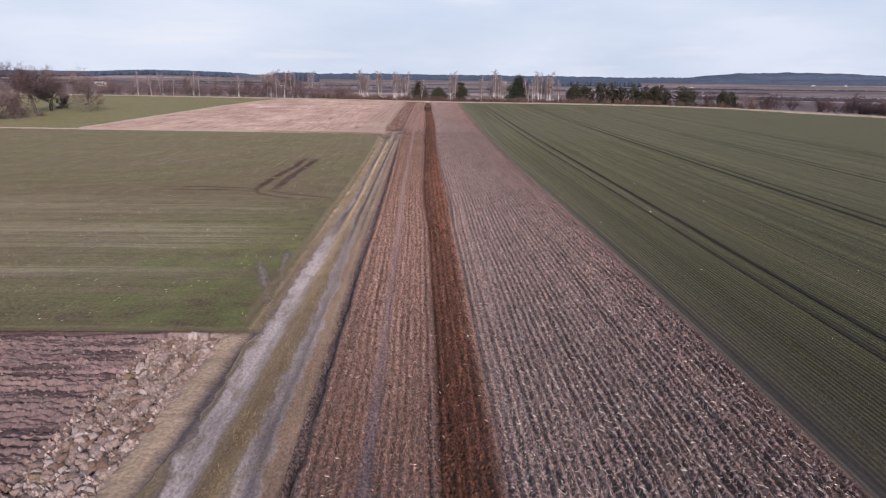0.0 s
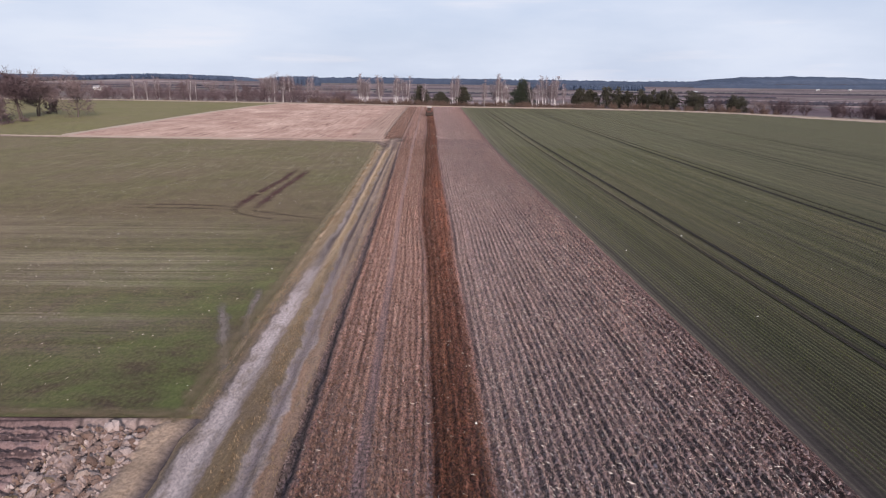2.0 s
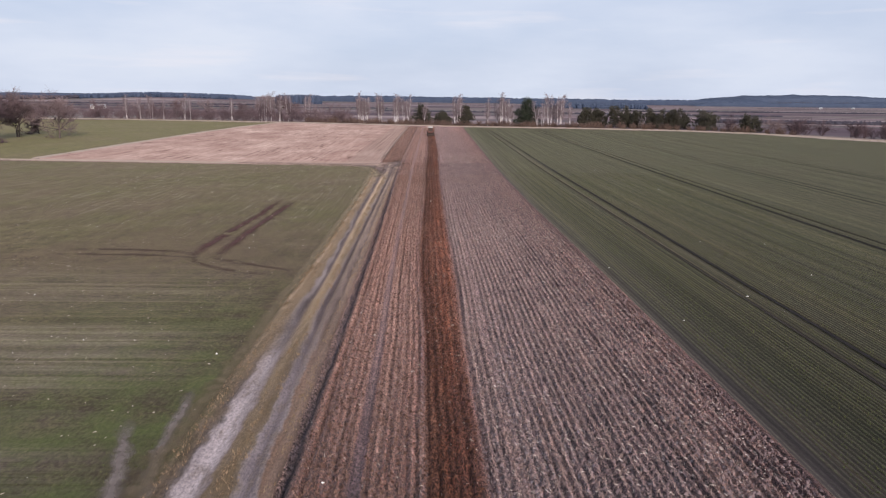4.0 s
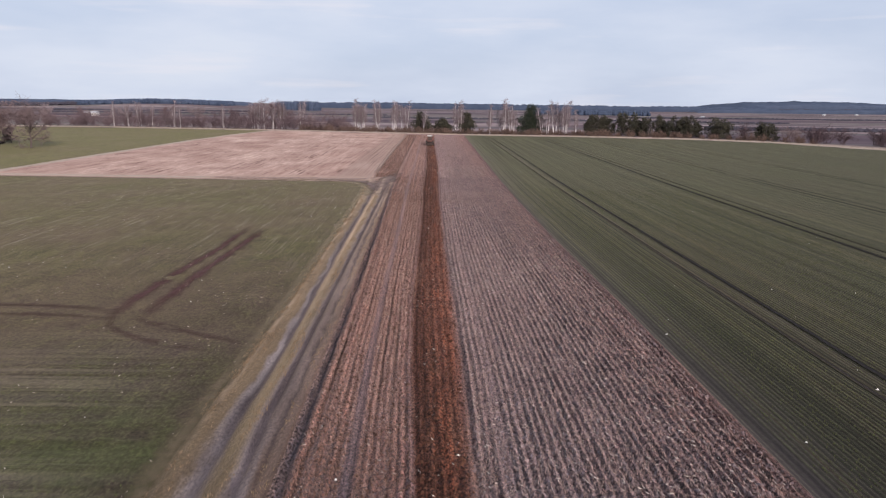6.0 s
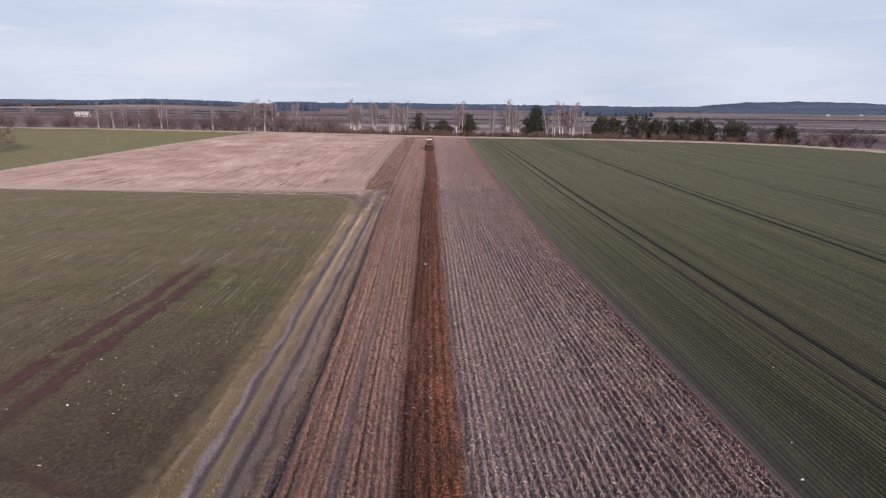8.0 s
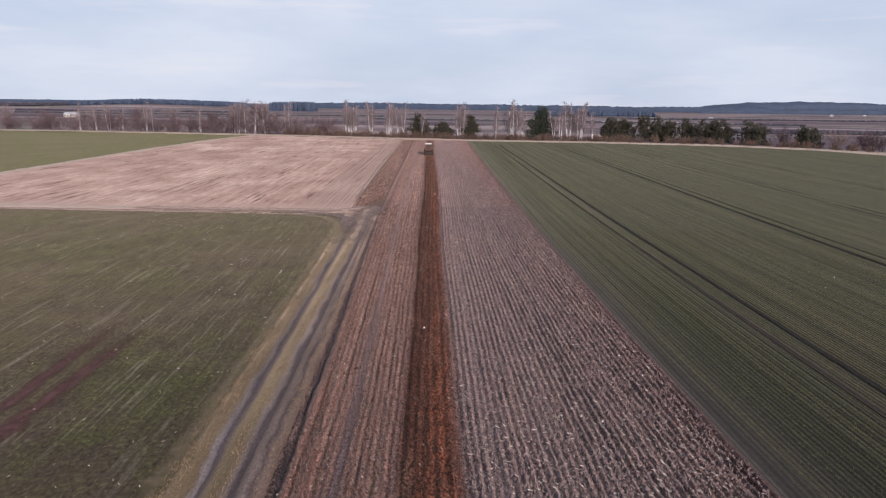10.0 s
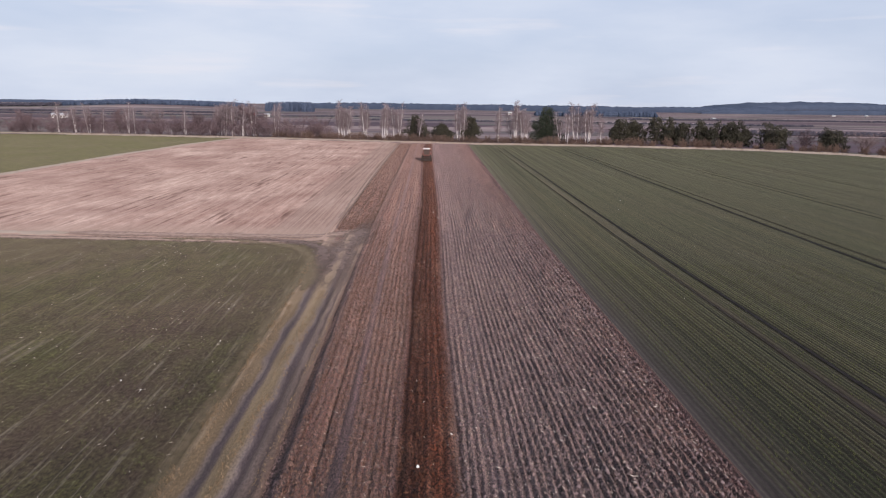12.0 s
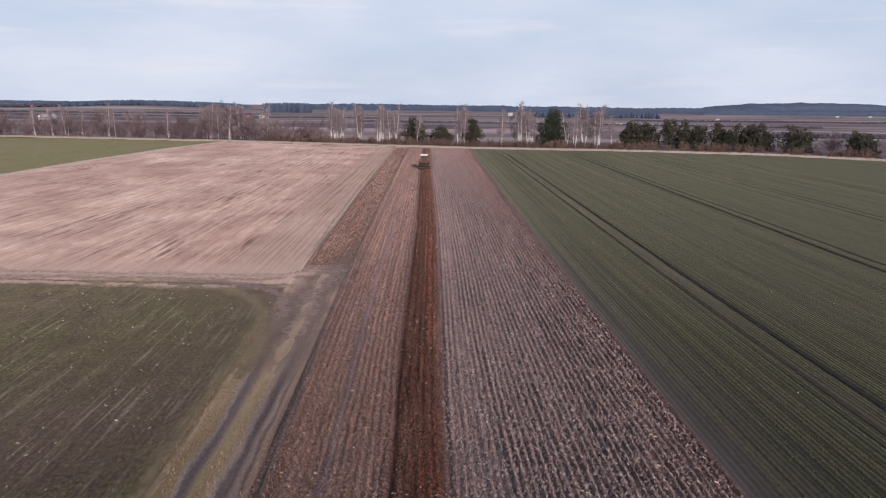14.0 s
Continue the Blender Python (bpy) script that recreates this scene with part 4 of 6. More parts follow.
def stubble_place(u, v):
    """The block is bounded by its tilted far end and slanting sides."""
    y0 = 143.6 + (-11.3 - u) * 0.055
    x_right = np.interp(v, [0, 0.06, 0.35, 1], [-10.9, -11.2, -11.7, -12.3])
    x = x_right + (u + 11.3) * np.interp(v, [0, 0.4, 0.8, 1], [1.02, 1.02, 1.0, 0.88])
    return x, y0 + v * (far_edge(x) - 2.0 - y0)


us = np.concatenate([np.linspace(-77.3, -30, 70), np.arange(-29.6, -11.25, 0.25)])
U, V = np.meshgrid(us, np.linspace(0, 1, 330))
X, Y = stubble_place(U, V)
idx = np.arange(U.size).reshape(U.shape)
stubble_field = tagged(mesh_object("stubble_field", np.stack([X, Y, stubble_height(X, Y)], -1).reshape(-1, 3), np.stack([idx[:-1, :-1], idx[:-1, 1:], idx[1:, 1:], idx[1:, :-1]], -1).reshape(-1, 4),
                                   STUBBLE, True, np.stack([X, Y], -1).reshape(-1, 2)), "pale harrowed stubble field with straw-coloured streaks", "field", kind="structure")

U, V = np.meshgrid(np.linspace(0, 1, 60), np.linspace(0, 1, 60))
yy = 150 + (1 - U) * 10 + V * 178
xr = np.interp(yy, [150, 215, 245, 290, 340], [-79.5, -79.0, -78.7, -75.6, -68.7])
X = xr - (1 - U) * 200
Y = np.minimum(yy, far_edge(X) - 2)
idx = np.arange(U.size).reshape(U.shape)
tagged(mesh_object("meadow", np.stack([X, Y, 0.02 + 0.05 * fbm(X * 0.2, Y * 0.2, 91)], -1).reshape(-1, 3), np.stack([idx[:-1, :-1], idx[:-1, 1:], idx[1:, 1:], idx[1:, :-1]], -1).reshape(-1, 4),
                   FAR_GREEN, True, np.stack([X, Y], -1).reshape(-1, 2)), "green sown field behind the stubble", "field", kind="structure")


# ---- ribbons: banks, verges, wheel marks ----
def ribbon(name, points, half, z, mat, label, category, crown=0.05, step=0.6, seed=1, kind="structure", ragged=0.35):
    pts = np.array(points, float)
    seg = np.r_[0, np.cumsum(np.hypot(*np.diff(pts, axis=0).T))]
    s = np.arange(0, seg[-1], step)
    cx, cy = np.interp(s, seg, pts[:, 0]), np.interp(s, seg, pts[:, 1])
    tx, ty = np.gradient(cx), np.gradient(cy)
    n = np.hypot(tx, ty)
    tx, ty = tx / n, ty / n
    w = np.linspace(-1, 1, 9)
    rag = 1 + ragged * 2 * np.stack([fbm(s * 0.7 / half ** 0.5, np.full_like(s, k * 3.1), seed) for k in (0, 1)], -1)
    rag = rag * np.clip(np.minimum(s, seg[-1] - s) / (2.5 * half) + 0.04, 0, 1)[:, None] ** 0.5
    width = np.where(w[None, :] < 0, rag[:, :1], rag[:, 1:]) * half * w[None, :]
    X, Y = cx[:, None] - ty[:, None] * width, cy[:, None] + tx[:, None] * width
    Z = z + crown * (1 - w[None, :] ** 2) + np.abs(crown) * 0.8 * fbm(X * 1.5, Y * 1.5, seed + 3) * (1 - w[None, :] ** 4)
    idx = np.arange(X.size).reshape(X.shape)
    ob = mesh_object(name, np.stack([X, Y, Z], -1).reshape(-1, 3), np.stack([idx[:-1, :-1], idx[1:, :-1], idx[1:, 1:], idx[:-1, 1:]], -1).reshape(-1, 4), mat, True,
                     np.stack([np.broadcast_to(w[None, :], X.shape), np.broadcast_to(s[:, None] / seg[-1], X.shape)], -1).reshape(-1, 2))
    return tagged(ob, label, category, kind=kind)


far_line = [(x, float(far_edge(np.array(x)))) for x in (-300, -160, -110, -72, -40, -13, 12, 52, 75, 95, 108, 118, 126, 132, 142, 152, 170, 190, 230)]
ribbon("grass_bank", [(x + 1, y + 3.0) for x, y in far_line], 4.2, 0.0, DRY_GRASS, "bank of pale dry grass along the far field edge", "grass bank", 0.25, 1.0, 5)
ribbon("tilled_patch", [(126, 268), (136, 246), (150, 224), (176, 186), (214, 130)], 8.0, 0.03, TILLED_FAR, "bare tilled earth beyond the wheat", "field", 0.1, 1.0, 6, ragged=0.15)
ribbon("grass_verge", [(-160, 153), (-120, 151.5), (-80, 148.8), (-60, 147.8), (-45, 147.0), (-38, 146.6)], 0.9, 0.03, DRY_GRASS, "verge of dry grass along the stubble field", "grass verge", 0.10, 0.5, 7)
ribbon("grass_verge", [(-79.6, 150), (-79.0, 215), (-78.7, 245), (-75.6, 290), (-71.0, 322)], 1.1, 0.03, DRY_GRASS, "verge of dry grass between stubble and green field", "grass verge", 0.15, 0.7, 8)
ribbon("grass_verge", [(-11.15, 150), (-11.5, 166), (-11.95, 200), (-12.5, 304)], 0.55, 0.15, LOOSE, "narrow verge of dry grass beside the tilled strip", "grass verge", 0.08, 0.5, 9)
ribbon("edge_furrow", [(-10.75, 149), (-11.0, 156), (-11.3, 180), (-11.5, 205), (-11.8, 240)], 0.10, 0.05, FURROW, "dark open furrow along the stubble field", "furrow", -0.03, 0.4, 38, ragged=0.3)
ribbon("farm_path", [(-120, 148.6), (-80, 146.6), (-50, 145.0), (-25, 143.5), (-13, 142.8), (-10.5, 143.2), (-8.0, 144.5), (-6.5, 147.0)], 1.2, 0.02, LOOSE, "trodden earth path between sown field and stubble", "path", 0.06, 0.4, 31, ragged=0.25)
ribbon("farm_path", [(-8.0, 124), (-8.6, 133), (-8.8, 140), (-8.5, 146), (-8.0, 152), (-7.4, 158)], 2.3, 0.02, JUNCTION, "trodden earth where the track meets the path", "path", 0.05, 0.3, 32, ragged=0.3)
ribbon("farm_path", [(-9.9, 126), (-10.5, 132), (-11.5, 136.8), (-13.2, 140.0), (-15.8, 142.2), (-20, 143.4), (-28, 144.2)], 1.3, 0.045, VERGE, "trodden bend round the corner of the sown field", "path", 0.04, 0.3, 35, ragged=0.3)
ribbon("farm_path", [(-9.6, 130), (-10.0, 136), (-10.9, 140.2), (-12.6, 142.4), (-16, 143.8), (-22, 144.6)], 1.3, 0.06, JUNCTION, "trodden earth outside the corner of the sown field", "path", 0.03, 0.3, 36, ragged=0.25)
ribbon("farm_path", [(-40, 146.6), (-24, 145.8), (-14, 145.4), (-10.6, 146.4), (-8.4, 150)], 1.7, 0.09, LOOSE, "pale trodden earth at the foot of the stubble field", "path", 0.04, 0.3, 37, ragged=0.3)
ribbon("worn_verge", [(float(track_place(np.array(-9.7), np.array(q))[0]) - 0.25, float(q)) for q in np.arange(31, 139, 2.0)], 0.75, 0.045, VERGE, "worn brownish verge along the sown field", "verge", 0.05, 0.3, 33, ragged=0.4)
ribbon("edge_furrow", [(-160, 31.3), (-60, 31.25), (-36, 31.2), (-24, 31.3), (-17.5, 31.2), (-15.0, 31.15)], 0.24, 0.05, EDGE_SOIL, "dark open furrow at the head of the ploughed plot", "furrow", -0.02, 0.3, 39, ragged=0.35)
ribbon("worn_verge", [(-160, 31.9), (-60, 31.9), (-30, 31.8), (-18, 31.9), (-9.2, 31.7)], 0.55, 0.03, VERGE, "narrow brown verge above the ploughed plot", "verge", 0.05, 0.3, 34, ragged=0.4)
for pts, half, seed in (([(-19.6, 103), (-19.5, 98), (-19.5, 90), (-19.8, 85), (-19.9, 80), (-20.0, 76), (-19.8, 72.6), (-19.2, 70.8)], 0.78, 11), ([(-17.7, 102), (-17.8, 97), (-18.0, 90), (-18.0, 84), (-18.0, 79), (-18.1, 75.5), (-17.9, 72.8), (-17.6, 71.4)], 0.82, 12),
                        ([(-19.6, 72.8), (-20.6, 73.6), (-22, 74.2), (-25, 74.6), (-32, 74.8)], 0.5, 13), ([(-19.4, 72.0), (-20.4, 72.4), (-22, 72.6), (-25, 72.9), (-32, 73.0)], 0.5, 14),
                        ([(-19.8, 72.6), (-19.2, 71.0), (-17.5, 69.4), (-15.5, 68.3), (-13.6, 67.6), (-11.6, 66.9)], 0.5, 15), ([(-18.9, 72.6), (-16.2, 71.0), (-13.8, 69.7), (-11.7, 68.7), (-9.9, 67.8)], 0.5, 16),
                        ([(-12.6, 45.2), (-11.6, 42.5), (-10.7, 39.8), (-9.8, 36.8), (-9.0, 34.6)], 0.5, 17),
                        ([(-10.9, 48.0), (-10.6, 46.2), (-10.25, 43.0), (-9.85, 40.5), (-9.5, 38.6)], 0.42, 18)):
    ribbon("wheel_mark", pts, half, 0.08, RUT_FAINT if seed in (13, 14, 15, 16) else RUT if seed < 17 else FOOTWAY, "worn bare wheel mark pressed into the green field", "wheel mark", -0.02, 0.25, seed)
for k, c in enumerate(tram):
    ys = np.linspace(0, 280 if c < 50 else 262, 50)
    ribbon("tramline", [(float(right_place(np.array(c), np.array(q))[0]), float(q)) for q in ys], (0.24, 0.20)[k % 2], 0.055, TRAM_DARK if k == 0 or k == 2 else TRAM_PALE, "dark tyre tramline in the young wheat", "tramline", -0.02, 0.9, 20 + k, ragged=0.2)


# ---- ploughed plot beside the track ----
def plough_height(u, y):
    f = ((y + 0.40 * fbm(u * 0.22, y * 0.3, 101)) / 0.52) % 1.0
    open_gap = np.clip(0.7 + 1.1 * fbm(u * 0.5, np.floor(y / 0.52) * 1.7, 106), 0.25, 1.2)
    a = -0.34 * np.exp(-((f - 0.5) / 0.20) ** 2) * open_gap + 0.34 * np.abs(fbm(u * 2.0, y * 3.2, 102))
    b = 0.46 * np.abs(fbm(u * 2.2, y * 1.8, 103)) - 0.05
    for c, half in ((-13.6, 0.2), (-12.35, 0.16), (-11.38, 0.12)):
        b = b - 0.34 * np.exp(-((u - c + 0.15 * fbm(y * 0.5, y * 0, 104)) / half) ** 2)
    smooth = 0.12 + 0.05 * fbm(u * 2, y * 1.2, 105)
    wb = np.clip((u + 13.9) / 0.5, 0, 1)
    ws = np.clip((u + 10.7) / 0.4, 0, 1)
    z = a * (1 - wb) + b * wb
    z = z * (1 - ws) + smooth * ws
    z = z - 0.10 * np.exp(-((u + 9.2) / 0.25) ** 2) - 0.22 * np.clip((u + 9.2 - 0.5 * fbm(y * 0.6, y * 0, 54)) / 0.6, 0, 1)
    return (z - 0.05) * np.clip((31.3 - y) / 0.3, 0, 1) - 0.24 * np.exp(-((y - 31.05) / 0.2) ** 2) * np.clip((-10.2 - u) / 0.6, 0, 1)


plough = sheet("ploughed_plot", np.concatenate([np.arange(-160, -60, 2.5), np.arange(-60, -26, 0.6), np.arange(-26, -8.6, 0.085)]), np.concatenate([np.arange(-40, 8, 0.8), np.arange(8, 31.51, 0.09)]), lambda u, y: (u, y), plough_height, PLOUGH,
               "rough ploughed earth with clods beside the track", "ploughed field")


# ---- trees and shrubs ----
class Twigs:
    """Collects tapered three-sided branches into one mesh."""

    def __init__(self):
        self.v, self.f = [], []

    def limb(self, a, b, ra, rb, sides=3):
        d = (b - a).normalized()
        side = d.orthogonal().normalized()
        other = d.cross(side)
        n = len(self.v)
        for p, r in ((a, ra), (b, rb)):
            for k in range(sides):
                w = 2 * math.pi * k / sides
                self.v.append(p + (side * math.cos(w) + other * math.sin(w)) * r)
        for k in range(sides):
            k2 = (k + 1) % sides
            self.f.append((n + k, n + k2, n + sides + k2, n + sides + k))

    def ob(self, name, mat, parent, label=""):
        o = mesh_object(name, [tuple(p) for p in self.v], self.f, mat)
        return part_of(o, parent, label)


def grow(rng, wood, twigs, start, way, length, radius, depth, spread, lift, kids, thin):
    """One branch in three bent pieces, then its children."""
    p, d, r = start, way.normalized(), radius
    joints = [p]
    pieces = (1, 2, 3)[min(depth, 2)]
    for k in range(pieces):
        jit = Vector((rng.gauss(0, 1), rng.gauss(0, 1), rng.gauss(0, 0.6))) * 0.16
        d = (d + jit + Vector((0, 0, lift))).normalized()
        q = p + d * length / pieces
        r2 = r * 0.78
        (wood if depth > 1 else twigs).limb(p, q, r, r2, 5 if depth > 2 else 3)
        p, r = q, r2
        joints.append(p)
    if depth == 0:
        return
    for k in range(kids):
        at = rng.uniform(0.3, 1.0)
        seg = min(pieces - 1, int(at * pieces))
        base = joints[seg].lerp(joints[seg + 1], at * pieces - seg)
        side = Vector((rng.gauss(0, 1), rng.gauss(0, 1), rng.gauss(0, 0.5))).normalized()
        nd = (d * (1 - spread) + side * spread + Vector((0, 0, lift))).normalized()
        grow(rng, wood, twigs, base, nd, length * (rng.uniform(0.5, 0.72) if depth > 1 else rng.uniform(0.4, 0.62)), max(r * 0.62, thin * (1.0 if depth > 1 else 0.6)), depth - 1, spread, lift, kids, thin)


def bare_tree(name, height, seed, label, bark, twig, stems=1, spread=0.6, lift=0.05, kids=5, depth=4, trunk_share=0.34, lean=0.1, thin=0.014, category="tree", group="", girth=0.02):
    rng = random.Random(seed)
    root = new(name)
    wood, twigs = Twigs(), Twigs()
    for s in range(stems):
        foot = Vector((rng.uniform(-1, 1), rng.uniform(-1, 1), 0)) * (0.35 * (stems > 1)) + Vector((0, 0, -0.4))
        way = Vector((rng.gauss(0, lean), rng.gauss(0, lean), 1))
        h = height * (1 if s == 0 else rng.uniform(0.6, 0.95))
        grow(rng, wood, twigs, foot, way, h * trunk_share * 1.55, h * girth, depth, spread, lift, kids, thin)
    wood.ob("trunk", bark, root)
    twigs.ob("crown", twig, root, "bare leafless twigs")
    tops = max((p.z for p in twigs.v), default=height)
    for child in root.children:
        child.data.transform(Matrix.Scale(height / tops, 4, (0, 0, 1)))
    return tagged(root, label, category, group)


def birch_tree(height, seed, stems):
    rng = random.Random(seed)
    root = new("birch_tree")
    wood, twigs = Twigs(), Twigs()
    for s in range(stems):
        h = height * (1 if s == 0 else rng.uniform(0.7, 0.97))
        p = Vector((rng.uniform(-0.6, 0.6), rng.uniform(-0.4, 0.4), -0.6)) * (1 if stems > 1 else 0.3)
        p.z = -0.6
        d = Vector((p.x * 0.22 + rng.gauss(0, 0.03), rng.gauss(0, 0.05), 1)).normalized()
        n = 9
        r0 = 0.0115 * h
        for k in range(n):
            d = (d + Vector((rng.gauss(0, 0.028), rng.gauss(0, 0.028), 0.05))).normalized()
            q = p + d * (h + 0.6) / n
            wood.limb(p, q, r0 * (1 - k / n) + 0.03, r0 * (1 - (k + 1) / n) + 0.03, 5)
            if k > 2:
                for b in range(rng.randint(7, 10)):
                    side = Vector((rng.gauss(0, 1), rng.gauss(0, 1), rng.uniform(0.3, 1.2))).normalized()
                    length = (1 - k / n) * h * 0.16 + rng.uniform(0.5, 1.2)
                    at = p.lerp(q, rng.random())
                    tip = at + side * length
                    twigs.limb(at, tip, 0.040, 0.018)
                    for g in range(7):
                        a = at.lerp(tip, rng.uniform(0.35, 1))
                        twigs.limb(a, a + Vector((rng.gauss(0, 0.4), rng.gauss(0, 0.4), rng.uniform(-0.5, 0.5))) * 1.3, 0.030, 0.012)
            p = q
    wood.ob("trunk", BIRCH, root, "white birch bark with dark marks")
    twigs.ob("crown", BIRCH_TWIG, root, "thin reddish leafless twigs")
    return tagged(root, "slender leafless birch with white bark on the far bank", "birch tree", "birches on the far bank")


def clump_cloud(rng, centres, count, size, out_bias):
    """Many small bent needle sprays round the given centres."""
    verts, faces = [], []
    for c, r in centres:
        for k in range(count):
            d = Vector((rng.gauss(0, 1), rng.gauss(0, 1), rng.gauss(0, 0.75))).normalized()
            p = c + d * r * rng.uniform(0.35, 1.0) ** 0.6
            tip = (d * out_bias + Vector((rng.gauss(0, 0.5), rng.gauss(0, 0.5), rng.gauss(0.15, 0.5)))).normalized()
            side = tip.orthogonal().normalized()
            side.rotate(Matrix.Rotation(rng.uniform(0, 6.28), 3, tip))
            up = tip.cross(side)
            s = size * rng.uniform(0.6, 1.35)
            n = len(verts)
            verts += [p - tip * s * 0.4, p + side * s * 0.42, p + tip * s, p - side * s * 0.42, p + up * s * 0.25]
            faces += [(n, n + 1, n + 4), (n + 1, n + 2, n + 4), (n + 2, n + 3, n + 4), (n + 3, n, n + 4)]
    return verts, faces


def pine_tree(height, width, seed, label, shape="cone", leaf=NEEDLE):
    rng = random.Random(seed)
    root = new("pine_tree")
    wood = Twigs()
    top = Vector((rng.gauss(0, 0.3), rng.gauss(0, 0.3), height * 0.96))
    wood.limb(Vector((0, 0, -0.5)), top * 0.5, 0.02 * height, 0.013 * height, 7)
    wood.limb(top * 0.5, top, 0.013 * height, 0.03, 7)
    centres = []
    layers = 9
    for k in range(layers):
        f = (k + 0.6) / layers
        reach = width / 2 * (1 - f ** 1.9) * rng.uniform(0.62, 1.15) if shape == "cone" else width / 2 * math.sqrt(max(0.05, 1 - (2 * f - 0.75) ** 2)) * rng.uniform(0.7, 1.15)
        z = height * (0.06 + 0.86 * f)
        for b in range(max(3, int(4 + reach * 2.2))):
            w = rng.uniform(0, 6.28)
            rr = reach * rng.uniform(0.25, 1.0)
            c = Vector((math.cos(w) * rr, math.sin(w) * rr, z + rng.gauss(0, 0.35)))
            wood.limb(Vector((0, 0, z * 0.9)), c, 0.05, 0.02)
            centres.append((c, rng.uniform(0.6, 1.05) * width / 6))
    wood.ob("trunk", BARK, root)
    v, f = clump_cloud(rng, centres, 70, 0.34, 0.9)
    part_of(mesh_object("crown", [tuple(p) for p in v], f, leaf), root, "dark green needle sprays")
    return tagged(root, label, "pine tree")


def evergreen_bush(height, width, seed, label):
    rng = random.Random(seed)
    root = new("evergreen_bush")
    wood = Twigs()
    centres = []
    lobes = [(rng.uniform(-0.38, 0.38) * width, rng.uniform(-0.3, 0.3) * width, rng.uniform(0.55, 1.0) * height) for _ in range(8)]
    for lx, ly, lh in lobes:
        wood.limb(Vector((lx * 0.3, ly * 0.3, -0.4)), Vector((lx, ly, lh * 0.85)), 0.13, 0.04, 5)
        for k in range(17):
            f = rng.uniform(0.04, 0.95)
            rr = width * 0.26 * math.sqrt(max(0.08, 1 - (1.5 * f - 0.55) ** 2)) * rng.uniform(0.2, 1)
            w = rng.uniform(0, 6.28)
            centres.append((Vector((lx + math.cos(w) * rr, ly + math.sin(w) * rr, f * lh)), rng.uniform(0.6, 1.15)))
    wood.ob("trunk", BARK, root)
    v, f = clump_cloud(rng, centres, 32, 0.39, 0.8)
    part_of(mesh_object("crown", [tuple(p) for p in v], f, NEEDLE_DRY), root, "dull green needle sprays")
    return tagged(root, label, "evergreen bush", "evergreen bushes on the far bank")


def shrub(height, seed, mat, stems=9, label="leafless brown shrub in the far hedgerow"):
    rng = random.Random(seed)
    twigs = Twigs()
    for k in range(stems):
        w = rng.uniform(0, 6.28)
        out = rng.uniform(0.1, 0.85)
        base = Vector((math.cos(w), math.sin(w), 0)) * rng.uniform(0, 0.9) + Vector((0, 0, -0.4))
        d = Vector((math.cos(w) * out, math.sin(w) * out, 1)).normalized()
        grow(rng, twigs, twigs, base, d, height * rng.uniform(0.6, 0.95), 0.065, 2, 0.55, 0.06, 4, 0.052)
    ob = mesh_object("shrub", [tuple(p) for p in twigs.v], twigs.f, mat)
    return tagged(ob, label, "shrub", "hedgerow shrubs")


def bank(x):
    return float(far_edge(np.array(float(x))))


def on_land(x, y, turn=0.0, scale=1.0):
    return pose(x, y, float(land_height(np.array(x), np.array(y))) + 0.05, 0, 0, turn)


def place_copy(ob, m, scale):
    c = copy_thing(ob, m)
    c.scale = (scale, scale, scale)
    return c


# old leafless trees at the edge of the meadow
for x, y, h, seed, stems, sp in ((-117.0, 198, 16.5, 3, 2, 0.6), (-119.5, 211, 15.5, 15, 2, 0.62), (-106.9, 208.5, 15.6, 22, 1, 0.6), (-113, 176, 9.0, 27, 2, 0.6), (-116.3, 187, 8.0, 9, 2, 0.6), (-121.5, 225, 6.5, 33, 1, 0.6), (-124, 186, 9.0, 39, 2, 0.7)):
    t = bare_tree("bare_tree", h, seed, "old leafless tree with dark spreading twigs at the meadow edge", BARK, DARK_TWIG if seed == 3 else TWIG, stems, sp * 0.92, 0.03, 7, 4, group="old trees at the meadow edge", thin=0.042)
    t.matrix_world = on_land(x, y, seed * 20)
low = shrub(2.6, 5, SHRUB_TWIG, 11, "low leafless shrub under the old trees")
low.matrix_world = on_land(-114, 176)
rng = random.Random(12)
for k in range(13):
    place_copy(low, on_land(rng.uniform(-140, -110), rng.uniform(163, 190), rng.uniform(0, 360)), rng.uniform(0.6, 1.3))

# hedgerow along the far bank, thicker to the west
kinds = [shrub(h, s, SHRUB_TWIG) for h, s in ((5.0, 41), (6.0, 42), (4.2, 43), (6.8, 44))]
spots = []
rng = random.Random(7)
x = -235.0
while x < -38:
    spots.append((x, bank(x) + rng.uniform(11, 24), rng.uniform(0.75, 1.2)))
    x += rng.uniform(0.9, 2.1)
for k, (x, y, s) in enumerate(spots):
    m = on_land(x, y, rng.uniform(0, 360))
    if k < 4:
        kinds[k].matrix_world = m
    else:
        place_copy(kinds[k % 4], m, s)

# dark thicket beyond the tilled patch
dark_kinds = [shrub(h, s, DARK_TWIG, 13, "dense dark leafless bush beyond the tilled patch") for h, s in ((4.6, 47), (5.6, 48))]
for k in range(72):
    x = rng.uniform(132, 222)
    m = on_land(x, bank(x) + rng.uniform(18, 30) + (x - 128) * 0.35, rng.uniform(0, 360))
    if k < 2:
        dark_kinds[k].matrix_world = m
    else:
        place_copy(dark_kinds[k % 2], m, rng.uniform(0.7, 1.1))

brush = shrub(2.2, 46, UNDERGROWTH, 11, "low russet undergrowth along the far bank")
brush.matrix_world = on_land(-60, bank(-60) + 9)
x = -58.0
